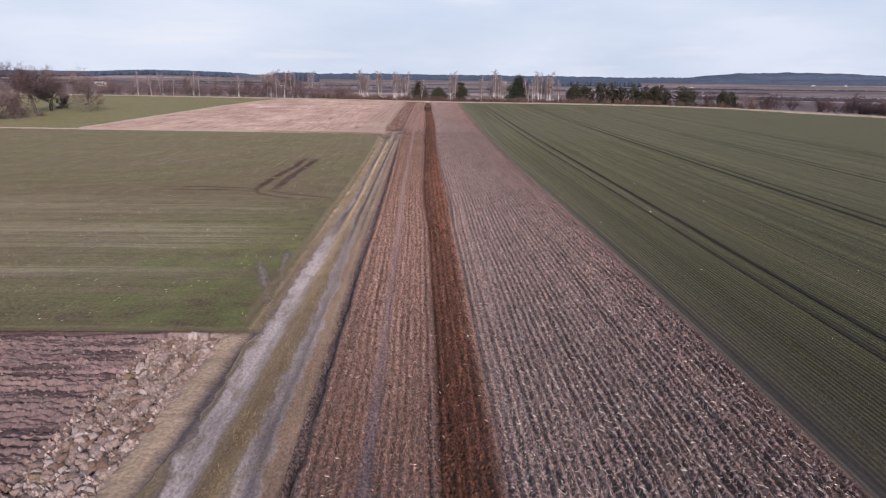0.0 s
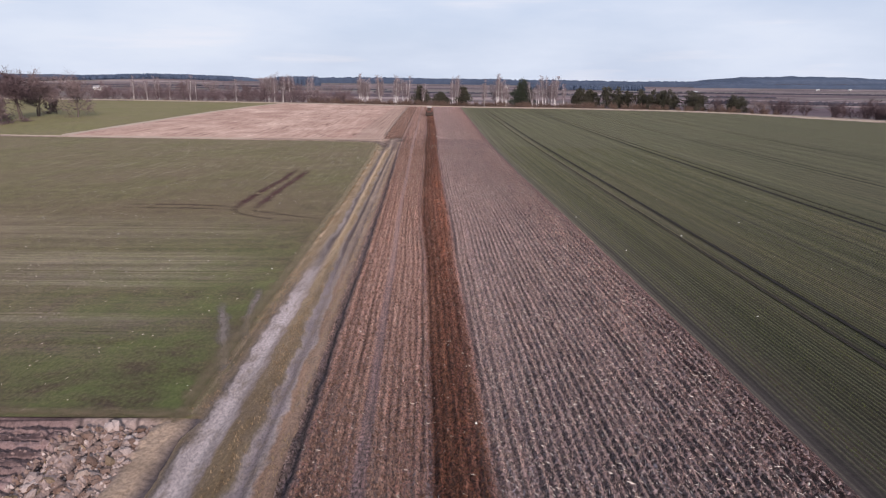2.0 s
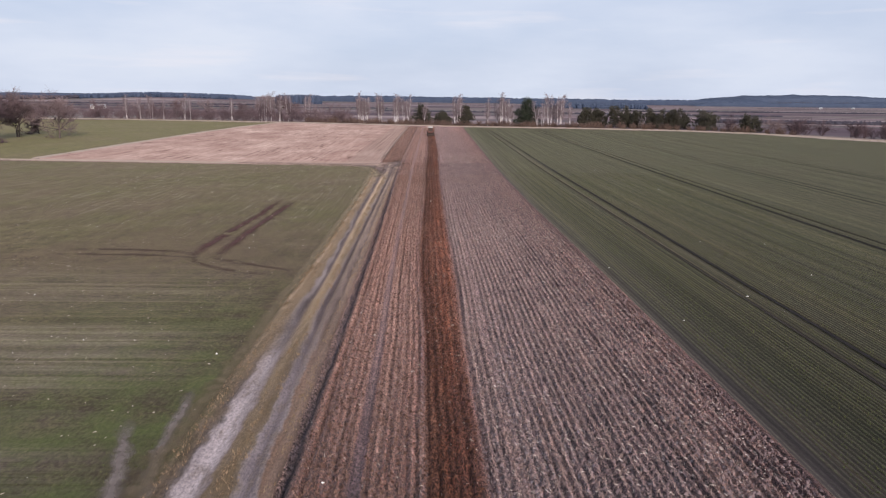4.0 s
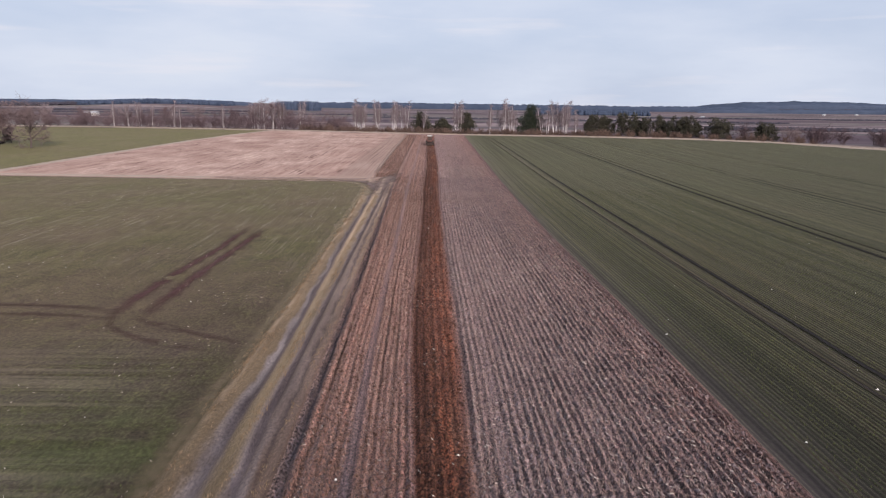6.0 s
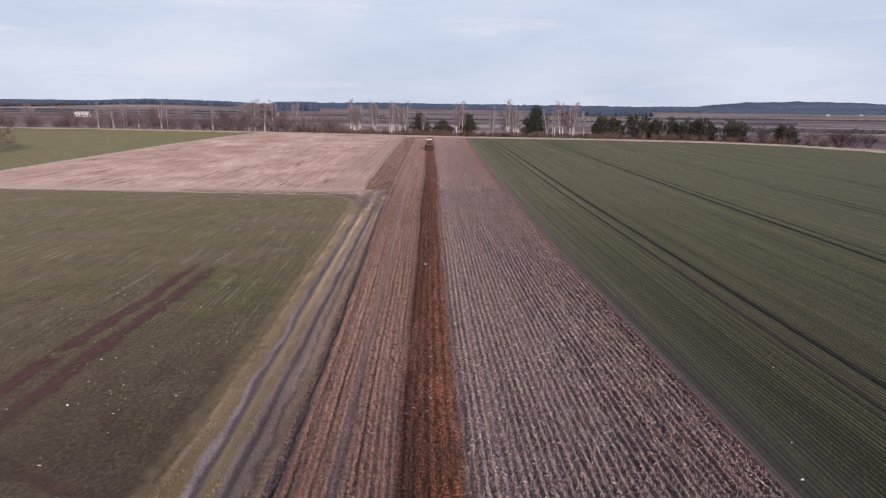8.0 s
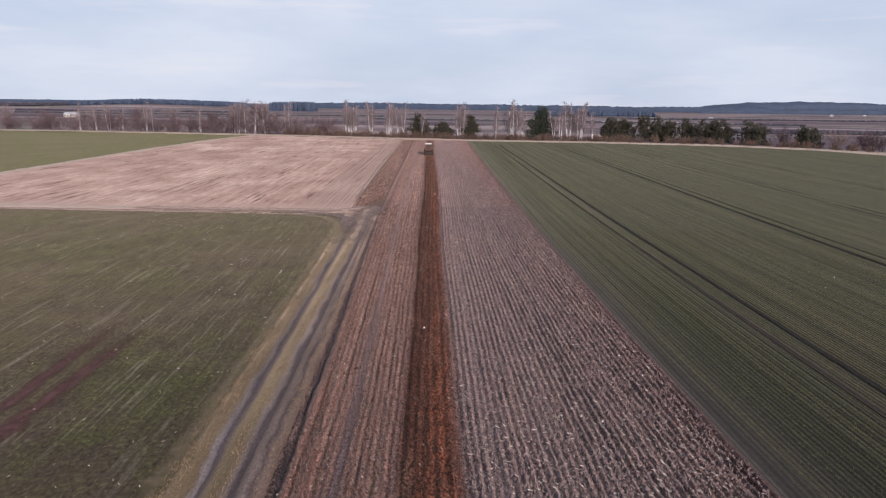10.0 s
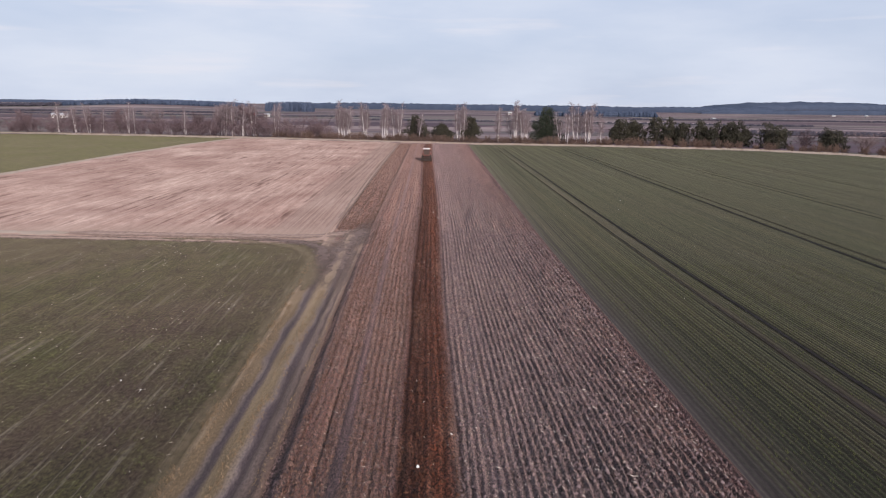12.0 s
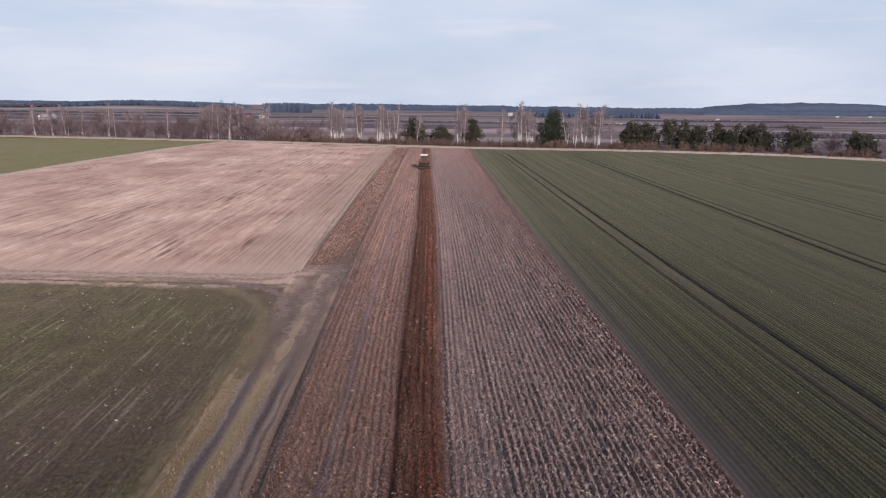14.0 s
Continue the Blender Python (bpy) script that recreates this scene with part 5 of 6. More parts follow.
while x < 128:
    m = on_land(x, bank(x) + rng.uniform(8, 14), rng.uniform(0, 360))
    place_copy(brush, m, rng.uniform(0.7, 1.6) * (0.8 if x > 62 else 0.75))
    x += rng.uniform(0.9, 2.6) if x > 62 else rng.uniform(0.6, 1.5)

# tall bare trees standing in the hedgerow
for x, h, seed in ((-80, 14.5, 51), (-75, 13.2, 52), (-86, 12.5, 53), (-70, 11.5, 54), (-112, 11.0, 55), (-128, 10.5, 56), (-150, 11.0, 57), (-95, 9.5, 58), (-58, 8.0, 59), (-170, 10.0, 60), (-190, 11.0, 61)):
    t = bare_tree("bare_tree", h, seed, "tall leafless tree rising from the far hedgerow", BARK, BIRCH_TWIG if seed % 2 else SHRUB_TWIG, 2, 0.5, 0.12, 5, 4, group="hedgerow trees", girth=0.013, thin=0.038)
    t.matrix_world = on_land(x, bank(x) + 20, seed * 31)

# birches
birches = [birch_tree(h, s, n) for h, s, n in ((12.6, 71, 3), (11.8, 72, 2), (13.0, 73, 4), (11.6, 74, 2))]
rng = random.Random(3)
birch_x = (-35.4, -33.2, -26.4, -19.6, -36.6, -34.2, -18.2, -15.2, -13.4, -6.4, 8.0, 9.7, 22.1, 26.8, 28.0, 29.8, 31.4, 45.6, 48.8, 51.2, 54.0, 57.4, -85.6, -82.4, -79.2, -75.4, -71.4, -120.2, -124.6, -136.3, -142.0, -147.2, -154.0, 44.0, 52.6, -32.2, -27.2, -100.0, -62.0, 30.6)
for k, x in enumerate(birch_x):
    m = on_land(x, bank(x) + rng.uniform(16, 20), rng.uniform(0, 360))
    if k < 4:
        birches[k].matrix_world = m
    else:
        place_copy(birches[k % 4], m, rng.uniform(0.82, 1.08))

# pines and dark evergreen bushes
pine_tree(12.4, 13.6, 81, "broad dark pine standing on the far bank").matrix_world = on_land(39.6, 319)
pine_tree(8.6, 9.0, 82, "small dark pine behind a birch", "round", NEEDLE_DRY).matrix_world = on_land(-7.4, 325)
pine_tree(5.8, 8.4, 83, "low rounded dark pine on the far bank", "round", NEEDLE_DRY).matrix_world = on_land(2.0, 320)
pine_tree(8.8, 7.4, 84, "small ragged pine beside birches", "round", NEEDLE_DRY).matrix_world = on_land(12.2, 320)
for x, y, h, w, seed in ((65.8, 318, 9.0, 8.0, 91), (72.0, 319, 8.4, 8.0, 92), (79.5, 315, 9.8, 8.5, 93), (86.0, 314, 10.2, 8.5, 94), (93.2, 310, 9.4, 9.0, 95), (98.0, 308, 10.2, 9.5, 96), (103.0, 305, 8.6, 8.0, 89), (112.0, 299, 8.6, 11.5, 97),
                         (127.0, 290, 7.2, 9.0, 98)):
    evergreen_bush(h, w, seed, "dense dark evergreen bush on the far bank").matrix_world = on_land(x, y, seed * 17)


for x, y, h, seed in ((120, 294, 6.0, 99), (134, 285, 6.2, 86), (140, 280, 5.6, 85), (147, 274, 5.2, 87), (155, 268, 5.4, 90), (166, 264, 6.0, 88), (176, 260, 6.4, 80)):
    shrub(h, seed, (DARK_TWIG, TWIG)[seed % 3 // 2], 18, "dense leafless brown bush on the far bank").matrix_world = on_land(x, y, seed * 13)


# ---- tractor with harrow ----
def tractor():
    root = new("tractor")

    def p(name, mat, parent, shapes, label=""):
        bm = bmesh.new()
        for s in shapes:
            (box if s[0] == "box" else drum)(bm, *s[1:])
        return part(name, bm, mat, parent, label)

    p("hood", RED, root, [("box", (0, 1.55, 1.12), (0.72, 1.7, 0.62), 0.09), ("box", (0, 2.42, 1.05), (0.6, 0.1, 0.5), 0.03)], "faded red engine hood")
    p("chassis", STEEL, root, [("box", (0, 0.9, 0.72), (0.5, 3.0, 0.34), 0.04), ("drum", (0, 2.0, 0.55), 0.07, 1.5, "X"), ("drum", (0, 0.0, 0.78), 0.14, 1.5, "X")])
    cab = p("cab", RED, root, [("box", (x, y, 1.75), (0.08, 0.08, 1.35), 0.02) for x in (-0.68, 0.68) for y in (-0.55, 0.75)] + [("box", (0, 0.1, 1.1), (1.42, 1.4, 0.3), 0.05)])
    p("roof", WHITE, cab, [("box", (0, 0.08, 2.5), (1.55, 1.6, 0.17), 0.07)], "pale cab roof")
    p("window", PANE, cab, [("box", (0, -0.555, 1.83), (1.26, 0.02, 1.1), 0.0)])
    p("window", PANE, cab, [("box", (-0.685, 0.1, 1.83), (0.02, 1.2, 1.1), 0.0)])
    p("window", PANE, cab, [("box", (0.685, 0.1, 1.83), (0.02, 1.2, 1.1), 0.0)])
    p("windscreen", PANE, cab, [("box", (0, 0.755, 1.83), (1.26, 0.02, 1.1), 0.0)])
    p("exhaust", STEEL, root, [("drum", (0.3, 1.6, 1.9), 0.05, 1.0, "Z")])
    for x in (-0.86, 0.86):
        p("mudguard", RED, root, [("box", (x, 0.0, 1.64), (0.5, 1.3, 0.07), 0.03), ("box", (x, -0.62, 1.42), (0.5, 0.07, 0.42), 0.03)])
        for y, r, w in ((0.0, 0.80, 0.46), (2.0, 0.52, 0.32)):
            wheel = new("wheel")
            wheel.parent = root
            bm = bmesh.new()
            drum(bm, (x, y, r), r * 0.95, w, "X", 28)
            for k in range(22):
                a = k / 22 * 2 * math.pi
                box(bm, (x, y + math.cos(a) * r * 0.96, r + math.sin(a) * r * 0.96), (w * 0.98, 0.07, 0.09), 0.0, Matrix.Rotation(a - math.pi / 2, 4, "X"))
            part("tyre", bm, RUBBER, wheel, "muddy black tyre")
            p("rim", WHITE, wheel, [("drum", (x + math.copysign(0.012, x), y, r), r * 0.55, w, "X", 20)])
    harrow = p("harrow", STEEL, root, [("box", (0, -1.35, 0.62), (2.3, 0.12, 0.12), 0.02), ("box", (0, -2.15, 0.62), (2.3, 0.12, 0.12), 0.02), ("box", (-0.7, -1.6, 0.66), (0.1, 1.5, 0.1), 0.02), ("box", (0.7, -1.6, 0.66), (0.1, 1.5, 0.1), 0.02),
                                       ("box", (0, -1.15, 1.05), (0.1, 0.1, 0.9), 0.02), ("box", (0, -0.95, 0.9), (0.5, 0.9, 0.08), 0.02)], "muddy mounted disc harrow")
    for row, y in ((0, -1.35), (1, -2.15)):
        for k in range(9):
            bm = bmesh.new()
            drum(bm, (0, 0, 0), 0.29, 0.05, "X", 18, 0.24)
            bmesh.ops.transform(bm, matrix=Matrix.Translation((-1.08 + k * 0.27, y, 0.26)) @ Matrix.Rotation(radians(18 if row else -18), 4, "Z"), verts=bm.verts)
            part("disc", bm, STEEL, harrow)
    p("roller", STEEL, harrow, [("drum", (0, -2.75, 0.22), 0.2, 2.3, "X", 16), ("box", (-1.1, -2.45, 0.45), (0.06, 0.7, 0.08), 0.01), ("box", (1.1, -2.45, 0.45), (0.06, 0.7, 0.08), 0.01)])
    return tagged(root, "small red tractor with pale cab roof pulling a disc harrow", "tractor")


ty = 235.0
tx = float(strip_place(np.array(1.25), np.array(ty))[0])
tractor().matrix_world = pose(tx - 0.3, ty + 1.6, 0.02, 0, 0, 0.6) @ Matrix.Scale(1.1, 4)


# ---- farm buildings across the valley ----
def farm_building(name, x, y, length, width, wall, roof, mat_roof, label, turn=0.0, windows=3):
    root = new(name)
    bm = bmesh.new()
    box(bm, (0, 0, wall / 2 - 0.4), (length, width, wall + 0.8))
    body = part("wall", bm, PLASTER, root)
    bm = bmesh.new()
    hl, hw = length / 2 + 0.4, width / 2 + 0.5
    vs = [bm.verts.new(c) for c in ((-hl, -hw, wall), (hl, -hw, wall), (hl, hw, wall), (-hl, hw, wall), (-hl, 0, wall + roof), (hl, 0, wall + roof))]
    for f in ((0, 1, 5, 4), (2, 3, 4, 5), (0, 4, 3), (1, 2, 5), (3, 2, 1, 0)):
        bm.faces.new([vs[i] for i in f])
    part("roof", bm, mat_roof, root)
    for k in range(windows):
        bm = bmesh.new()
        box(bm, ((k + 0.5) / windows * length - length / 2, -width / 2 - 0.02, wall * 0.5), (1.1, 0.1, 1.3))
        part("window", bm, PANE, body)
    root.matrix_world = on_land(x, y, turn)
    return tagged(root, label, "farm building", "farm buildings in the valley")


farm_building("barn", -305, 625, 11, 6, 2.6, 1.4, ROOF_GREY, "long whitewashed barn with a grey roof in the valley", 4, 5)
farm_building("farmhouse", -179, 735, 6, 5, 1.8, 1.6, ROOF_RED, "farmhouse with a red roof behind the hedgerow", 12)
farm_building("farmhouse", -167, 742, 4.5, 4, 2.2, 1.2, ROOF_GREY, "small pale farmhouse with a grey roof", -8)
farm_building("farmhouse", 366, 960, 5, 4.5, 1.8, 1.2, ROOF_GREY, "pale farmhouse alone in the fields", 20)
farm_building("farmhouse", 800, 1420, 5.5, 5, 2.0, 1.4, ROOF_GREY, "pale farmhouse at the foot of the wooded hill", -12)
farm_building("farmhouse", 905, 1480, 5.5, 5, 2.0, 1.4, ROOF_GREY, "white house near the wooded hill", 8)
farm_building("farmhouse", 118, 1150, 6, 5, 2.6, 1.6, ROOF_GREY, "white house in front of the far woods", 0)


# ---- far woods and field hedges ----
def woods(name, spans, mat, label, seed, category="woodland"):
    """Many uneven crowns; spans: x0, x1, y, depth, height, spacing."""
    rng = np.random.default_rng(seed)
    verts, faces, n = [], [], 0
    ring = 6
    for x0, x1, y, depth, height, gap in spans:
        count = int(2.6 * (x1 - x0) / gap * max(1, depth / gap / 2.2))
        for k in range(count):
            x, yy = rng.uniform(x0, x1), y + rng.uniform(0, depth)
            g = float(land_height(np.array(x), np.array(yy)))
            h = height * rng.uniform(0.70, 1.10) * (1 + 0.25 * float(vnoise(np.array(x / 60), np.array(y / 60), seed)))
            r = gap * rng.uniform(0.8, 1.35)
            for level, (fz, fr) in enumerate(((0.0, 0.75), (0.4, 1.0), (0.75, 0.7))):
                for j in range(ring):
                    a = 2 * math.pi * (j + 0.5 * level) / ring
                    q = fr * r * rng.uniform(0.75, 1.2)
                    verts.append((x + math.cos(a) * q, yy + math.sin(a) * q, g - 0.5 + h * fz * rng.uniform(0.92, 1.08)))
            verts.append((x, yy, g + h))
            for level in range(2):
                for j in range(ring):
                    a, b = n + level * ring + j, n + level * ring + (j + 1) % ring
                    faces += [(a, b, b + ring), (a, b + ring, a + ring)]
            for j in range(ring):
                faces.append((n + 2 * ring + j, n + 2 * ring + (j + 1) % ring, n + 3 * ring))
            n += 3 * ring + 1
    return tagged(mesh_object(name, verts, faces, mat), label, category, kind="stuff")


def canopy(name, spans, mat, label, seed):
    """Closed woodland seen far off: a ragged front and an uneven canopy; spans: x0, x1, y, depth, height, step."""
    verts, faces, n = [], [], 0
    for k, (x0, x1, y, depth, height, step) in enumerate(spans):
        xs = np.arange(x0, x1 + step, step)
        fr = np.array([0.0, 0.0, 0.0, 0.06, 0.2, 0.45, 0.75, 1.0])
        up = np.array([-0.05, 0.45, 0.82, 0.96, 1.0, 1.0, 1.0, 0.9])
        X, F = np.meshgrid(xs, fr)
        H = np.broadcast_to(up[:, None], X.shape)
        ends = np.clip(np.minimum(X - x0, x1 - X) / (9 * step), 0.06, 1) ** 0.6
        Y = y + F * depth + 0.35 * step * vnoise(X / step * 0.9, F * 40, seed + k)
        tops = height * (1 + 0.22 * vnoise(X / 70, F * 3, seed + 3) + 0.30 * vnoise(X / (1.7 * step), F * 9, seed + 5) + 0.26 * vnoise(X / step * 1.3, F * 20, seed + 7))
        Z = land_height(X, Y) + H * tops * ends
        idx = np.arange(X.size).reshape(X.shape) + n
        verts.append(np.stack([X, Y, Z], -1).reshape(-1, 3))
        faces.append(np.stack([idx[:-1, :-1], idx[:-1, 1:], idx[1:, 1:], idx[1:, :-1]], -1).reshape(-1, 4))
        n += X.size
    return tagged(mesh_object(name, np.concatenate(verts), np.concatenate(faces), mat, True), label, "woodland", kind="stuff")


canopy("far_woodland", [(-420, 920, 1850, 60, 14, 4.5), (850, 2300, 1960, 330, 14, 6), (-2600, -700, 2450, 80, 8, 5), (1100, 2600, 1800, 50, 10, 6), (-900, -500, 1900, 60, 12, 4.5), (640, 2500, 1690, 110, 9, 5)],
      HAZED_WOOD, "distant dark woodland along the horizon", 5)
woods("far_grove", [(-290, -214, 1225, 30, 15, 2.8), (-780, -460, 1490, 60, 10, 4.6), (150, 330, 1080, 16, 8, 2.6)], HAZED_WOOD, "dark conifer groves in the far valley", 8)
woods("far_bare_woodland", [(-1500, -800, 1500, 60, 8, 8), (900, 1700, 1880, 24, 6, 6)], HAZED_BARE_WOOD, "distant leafless woodland below the dark woods", 6)
woods("field_hedge", [(-60, 330, 660, 4, 1.6, 2.0), (240, 900, 905, 5, 2.2, 2.4), (-520, -60, 800, 5, 1.6, 2.2), (-700, -250, 1000, 6, 2.2, 2.8), (170, 330, 455, 4, 2.6, 1.6)],
      HAZED_BARE_WOOD, "long leafless hedges between the valley fields", 7, "hedge")


# ---- loose soil, straw, blades ----
def scatter(name, places, make, mat, label, category, seed):
    """One joined mesh of many small bits; make(rng) gives vertices and triangles for one."""
    rng = np.random.default_rng(seed)
    P = np.asarray(places, float)
    n = len(P)
    v, f = make(rng, n)
    k = v.shape[1]
    verts = (v + P[:, None, :]).reshape(-1, 3)
    faces = (np.asarray(f)[None, :, :] + (np.arange(n) * k)[:, None, None]).reshape(-1, 3)
    return tagged(mesh_object(name, verts, faces, mat), label, category, kind="stuff")


LUMP = np.array([(1, 0, -0.25), (0, 1, -0.25), (-1, 0, -0.25), (0, -1, -0.25), (0, 0, 0.8)], float)
LUMP_F = [(0, 1, 4), (1, 2, 4), (2, 3, 4), (3, 0, 4)]


def lumps(lo, hi):
    def make(rng, n):
        s = rng.uniform(lo, hi, (n, 1, 1)) * rng.uniform(0.65, 1.35, (n, 5, 3))
        a = rng.uniform(0, 6.28, n)
        v = LUMP[None] * s
        c, d = np.cos(a)[:, None], np.sin(a)[:, None]
        return np.stack([v[..., 0] * c - v[..., 1] * d, v[..., 0] * d + v[..., 1] * c, v[..., 2]], -1), LUMP_F
    return make


def straws(lo, hi, wide):
    def make(rng, n):
        l = rng.uniform(lo, hi, n)
        a = rng.normal(1.57, 0.9, n)
        c, d = np.cos(a), np.sin(a)
        v = np.zeros((n, 4, 3))
        v[:, 0, 0], v[:, 0, 1] = -c * l / 2, -d * l / 2
        v[:, 1, 0], v[:, 1, 1], v[:, 1, 2] = c * l / 2, d * l / 2, rng.uniform(0, 0.06, n)
        v[:, 2, 0], v[:, 2, 1] = -d * wide, c * wide
        v[:, 3, 2] = wide * 1.5
        return v, [(0, 2, 3), (2, 1, 3), (0, 3, 1), (0, 1, 2)]
    return make


def blades(lo, hi, wide, lean):
    def make(rng, n):
        v = np.zeros((n, 9, 3))
        for b in range(3):
            a = rng.uniform(0, 6.28, n)
            h = rng.uniform(lo, hi, n)
            c, d = np.cos(a), np.sin(a)
            v[:, 3 * b, 0], v[:, 3 * b, 1] = -d * wide, c * wide
            v[:, 3 * b + 1, 0], v[:, 3 * b + 1, 1] = d * wide, -c * wide
            v[:, 3 * b + 2, 0], v[:, 3 * b + 2, 1], v[:, 3 * b + 2, 2] = c * h * lean, d * h * lean, h
        return v, [(0, 1, 2), (3, 4, 5), (6, 7, 8)]
    return make


rs = np.random.default_rng(41)


def on_strip(n, u0, u1, y0, y1):
    u = rs.uniform(u0, u1, n)
    y = y0 + (y1 - y0) * rs.uniform(0, 1, n) ** 1.25
    keep = np.abs(u + 2.2) > 0.24
    u, y = u[keep], y[keep]
    x, _ = strip_place(u, y)
    return np.stack([x, y, strip_height(u, y)], -1)


scatter("soil_clods", np.concatenate([on_strip(6000, 2.4, 13.9, -39, 14), on_strip(46000, 2.4, 13.9, 14, 150), on_strip(16000, 2.4, 13.9, 120, 298)]), lumps(0.03, 0.10), SOIL_CLOD, "small dry clods strewn over the tilled soil", "clods", 1)
BROWN_CLOD = speckled("brown_clod", (0.045, 0.022, 0.016), (0.155, 0.090, 0.068), 3.0)
scatter("brown_clods", np.concatenate([on_strip(2500, -4.3, 0.15, -39, 14), on_strip(12000, -4.3, 0.15, 14, 150), on_strip(7000, -4.3, 0.15, 120, 298)]), lumps(0.03, 0.09), BROWN_CLOD, "small brown clods on the tilled soil", "clods", 11)
headland_u, headland_y = rs.uniform(-8.6, -4.7, 7000), 150 + 148 * rs.uniform(0, 1, 7000) ** 1.3
headland_x, _ = widened_place(headland_u, headland_y)
scatter("brown_clods", np.stack([headland_x, headland_y, np.full_like(headland_u, 0.04)], -1), lumps(0.04, 0.10), BROWN_CLOD, "small brown clods on the harrowed headland", "clods", 15)
DARK_CLOD = speckled("moist_clod", (0.030, 0.013, 0.009), (0.105, 0.048, 0.030), 3.0)
scatter("moist_clods", on_strip(9000, 0.2, 2.35, 14, 235), lumps(0.03, 0.09), DARK_CLOD, "moist dark clods in the freshly harrowed band", "clods", 2)
STRAW = speckled("dry_straw", (0.36, 0.30, 0.25), (0.62, 0.55, 0.49), 4.0)
scatter("straw_bits", np.concatenate([on_strip(9000, 2.6, 13.6, 14, 90), on_strip(4500, 2.6, 13.6, 80, 170), on_strip(1300, -4.4, 0.1, 14, 140), on_strip(250, 0.3, 2.3, 14, 140)]), straws(0.08, 0.30, 0.018), STRAW, "pale bits of straw and roots on the soil", "straw", 3)

STALK = speckled("cut_stalks", (0.15, 0.098, 0.084), (0.36, 0.268, 0.240), 3.0)
stalk_places = np.concatenate([on_strip(5000, 2.5, 13.7, -39, 14), on_strip(56000, 2.5, 13.7, 14, 130), on_strip(26000, 2.5, 13.7, 120, 298)])
# the first stretch and the side next to the wheat were worked more finely
stalk_places = stalk_places[rs.uniform(0, 1, len(stalk_places)) < np.interp(stalk_places[:, 1] - 1.6 * stalk_places[:, 0], [0, 14, 40, 70, 95, 160], [0.12, 0.45, 1.0, 0.9, 0.5, 0.7])]
scatter("cut_stalks", stalk_places, blades(0.05, 0.14, 0.016, 0.6), STALK, "short upright dry stalks left in the tilled soil", "stubble", 10)
BROWN_STALK = speckled("brown_stalks", (0.12, 0.066, 0.050), (0.29, 0.185, 0.148), 3.0)
scatter("brown_stalks", np.concatenate([on_strip(1500, -4.3, 0.1, -39, 20), on_strip(20000, -4.3, 0.1, 20, 130), on_strip(3500, -4.3, 0.1, 110, 298)]), blades(0.05, 0.13, 0.016, 0.6), BROWN_STALK, "short brown stalks left in the tilled soil", "stubble", 13)


def on_right(n, u0, u1, y0, y1):
    u = np.round(rs.uniform(u0, u1, n) / 0.25) * 0.25 + rs.normal(0, 0.03, n)
    y = y0 + (y1 - y0) * rs.uniform(0, 1, n) ** 1.2
    keep = np.ones(n, bool)
    for c in tram:
        keep &= np.abs(u - c) > 0.3
    keep &= fbm(u * 1.1, y * 0.06, 63) > -0.22
    u, y = u[keep], y[keep]
    x, _ = right_place(u, y)
    return np.stack([x, y, right_height(u, y)], -1)


scatter("wheat_blades", on_right(60000, 15.3, 44, 12, 135), blades(0.05, 0.11, 0.012, 0.6), GREEN_BLADE, "short young wheat blades in rows", "wheat", 4)


def on_left(n, u0, u1, y0, y1):
    u, y = rs.uniform(u0, u1, n), rs.uniform(y0, y1, n)
    keep = fbm(u * 0.3, y * 0.5, 64) > -0.1
    u, y = u[keep], y[keep]
    x, _ = left_place(u, y)
    return np.stack([x, y, left_height(u, y)], -1)


scatter("grass_blades", on_left(16000, -34, -9.9, 32, 142), blades(0.04, 0.09, 0.012, 0.7), GREEN_BLADE, "thin green blades over the sown field", "grass", 5)


def on_track(n, u0, u1, y0, y1):
    u, y = rs.uniform(u0, u1, n), rs.uniform(y0, y1, n)
    keep = fbm(u * 2, y * 0.7, 65) > -0.05
    u, y = u[keep], y[keep]
    x, _ = track_place(u, y)
    return np.stack([x, y, track_height(u, y)], -1)


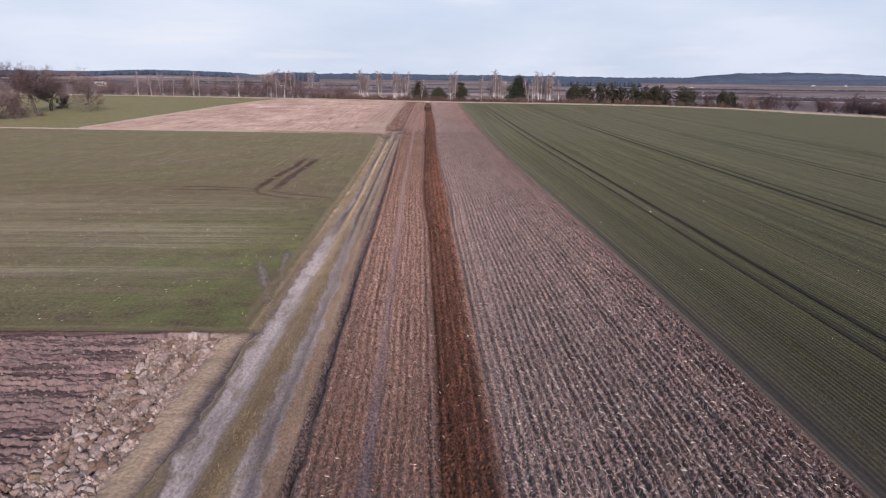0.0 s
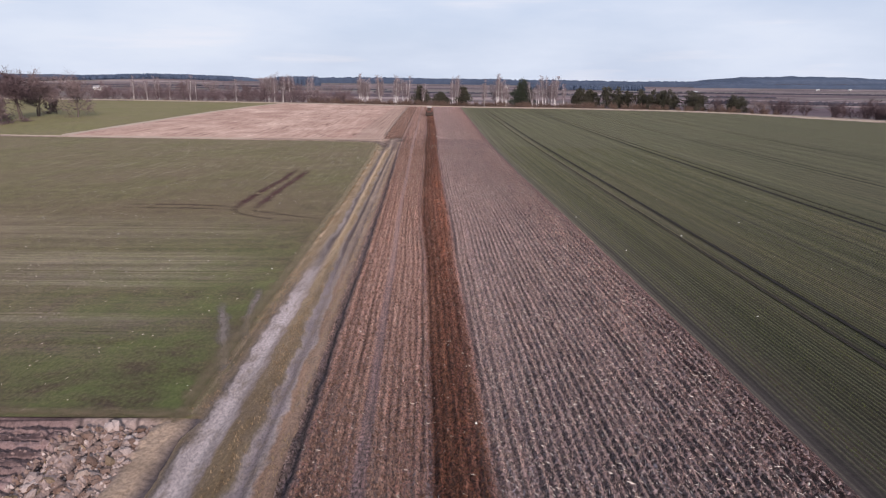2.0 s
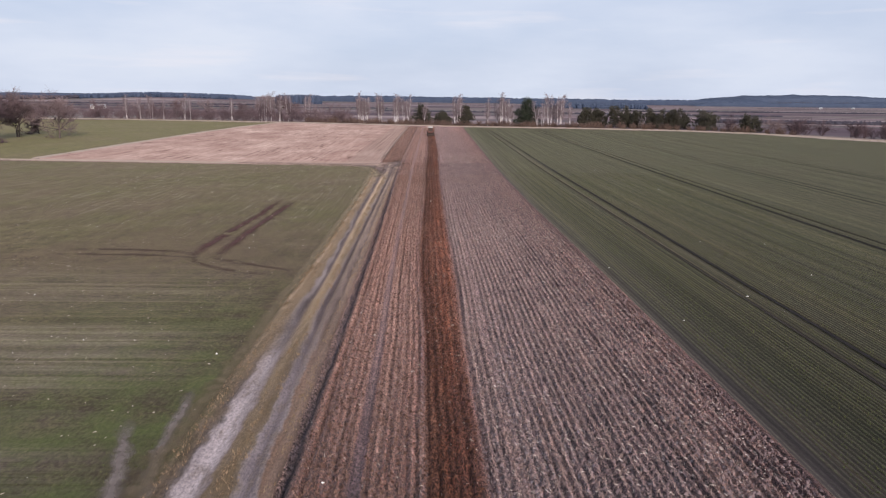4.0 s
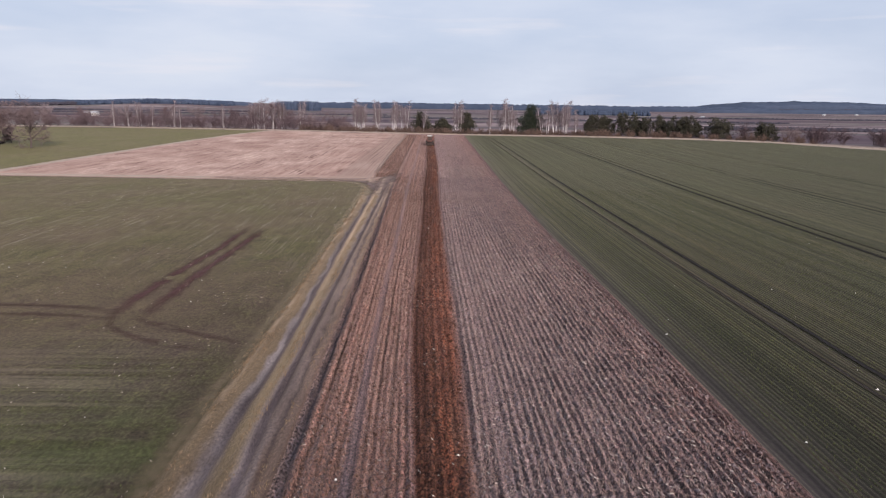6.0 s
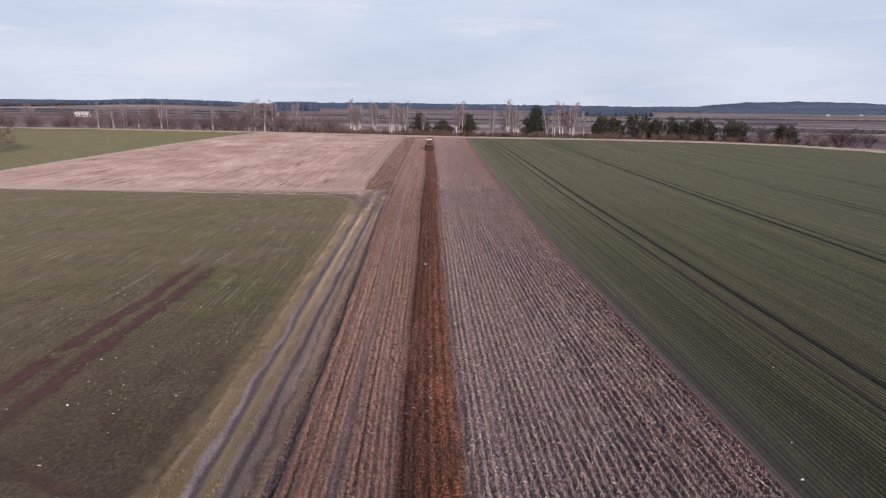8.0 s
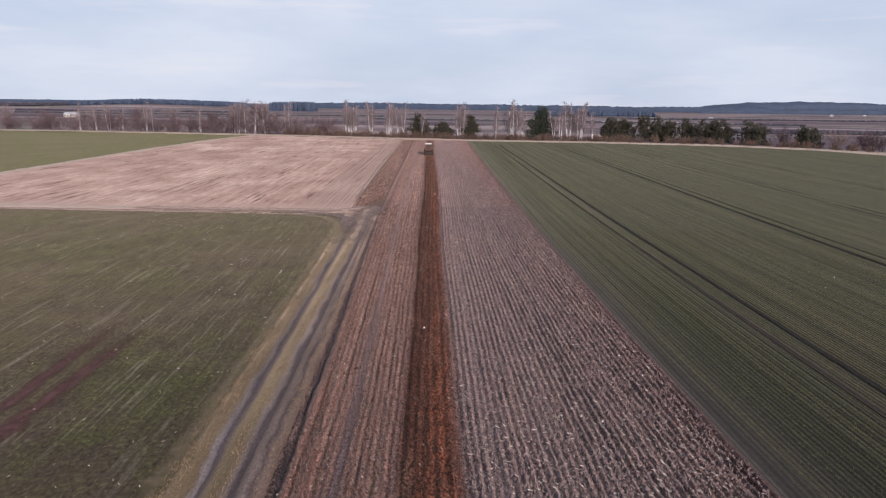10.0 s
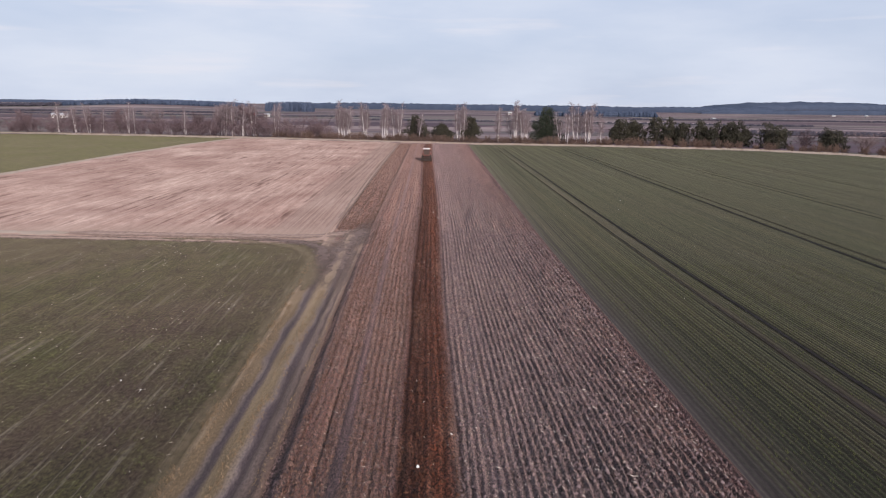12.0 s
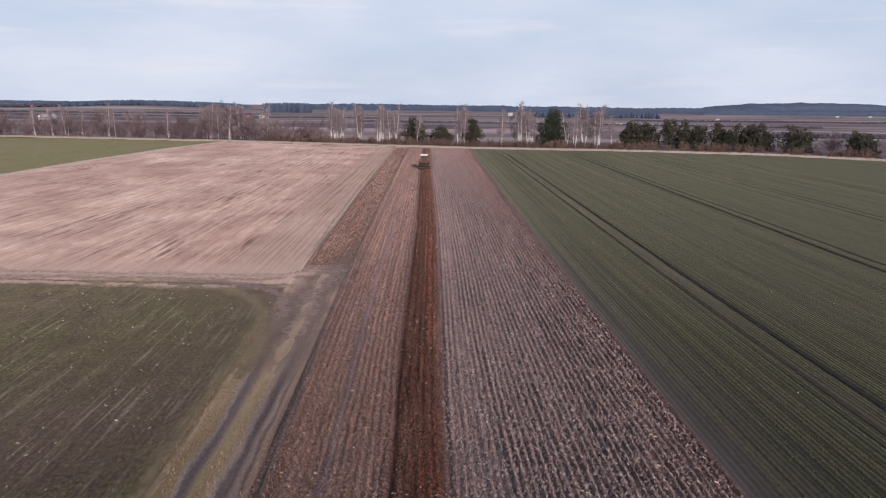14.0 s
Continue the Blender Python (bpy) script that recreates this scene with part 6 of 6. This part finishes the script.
scatter("dry_tufts", np.concatenate([on_track(4200, -10.0, -9.45, 55, 138), on_track(2000, -9.7, -8.9, 32, 126), on_track(3600, -7.3, -6.4, 14, 126), on_track(1500, -5.4, -4.9, 14, 120)]), blades(0.05, 0.14, 0.012, 0.8), DRY_BLADE, "tufts of dry grass along the track", "grass", 6)
bank_pts = []
for x in np.arange(-160, 150, 0.12):
    bank_pts.append((x + rs.normal(0, 0.5), bank(x) + 3 + rs.normal(0, 2.2), 0.1))
scatter("bank_grass", bank_pts, blades(0.2, 0.5, 0.04, 0.6), DRY_BLADE, "tall dry grass on the field banks", "grass", 7)
PEBBLE = speckled("pale_stone", (0.42, 0.40, 0.37), (0.70, 0.68, 0.64), 4.0)
stones = np.concatenate([on_strip(150, -4.4, 13.8, 14, 190), on_left(60, -40, -10, 32, 142), on_right(80, 15, 48, 14, 180)])
scatter("straw_flecks", on_left(2600, -48, -10, 32, 142), straws(0.06, 0.22, 0.02), STRAW, "pale flecks of straw on the sown field", "straw", 12)
scatter("field_stones", stones, lumps(0.03, 0.08), PEBBLE, "pale stones lying on the fields", "stones", 8)

# clods of the ploughed plot, those beside the track one by one
clod_meshes = []
for k in range(6):
    bm = bmesh.new()
    bmesh.ops.create_icosphere(bm, subdivisions=1, radius=1.0)
    rk = random.Random(300 + k)
    for v in bm.verts:
        v.co *= rk.uniform(0.68, 1.25)
        v.co.z *= 0.72
    me = bpy.data.meshes.new("clod")
    bm.to_mesh(me)
    bm.free()
    me.materials.append(CLOD)
    clod_meshes.append(me)
rk = random.Random(77)
for k in range(300):
    u = rk.choice((-13.1, -12.9, -12.7, -11.95, -11.75, -11.0)) + rk.gauss(0, 0.2)
    y = rk.uniform(16.5, 30.6)
    z = float(plough_height(np.array(u), np.array(y)))
    s = rk.uniform(0.09, 0.24)
    o = new("clod", clod_meshes[k % 6])
    o.parent = plough
    o.matrix_world = pose(u, y, z + s * 0.25, rk.uniform(-30, 30), rk.uniform(-30, 30), rk.uniform(0, 360)) @ Matrix.Diagonal((s * rk.uniform(0.8, 1.4), s, s, 1))
u, y = rs.uniform(-36, -13.8, 7000), rs.uniform(12, 30.8, 7000)
u2, y2 = rs.uniform(-13.9, -10.6, 4200), rs.uniform(12, 30.9, 4200)
FINE_CLOD = speckled("fine_clod", (0.095, 0.058, 0.054), (0.230, 0.160, 0.150), 3.0)
scatter("plough_crumbs", np.stack([u, y, plough_height(u, y)], -1), lumps(0.03, 0.09), FINE_CLOD, "fine crumbs of earth over the ploughed rows", "clods", 14)
scatter("plough_crumbs", np.stack([u2, y2, plough_height(u2, y2)], -1), lumps(0.04, 0.13), CLOD, "crumbs of dry earth between the large clods", "clods", 9)
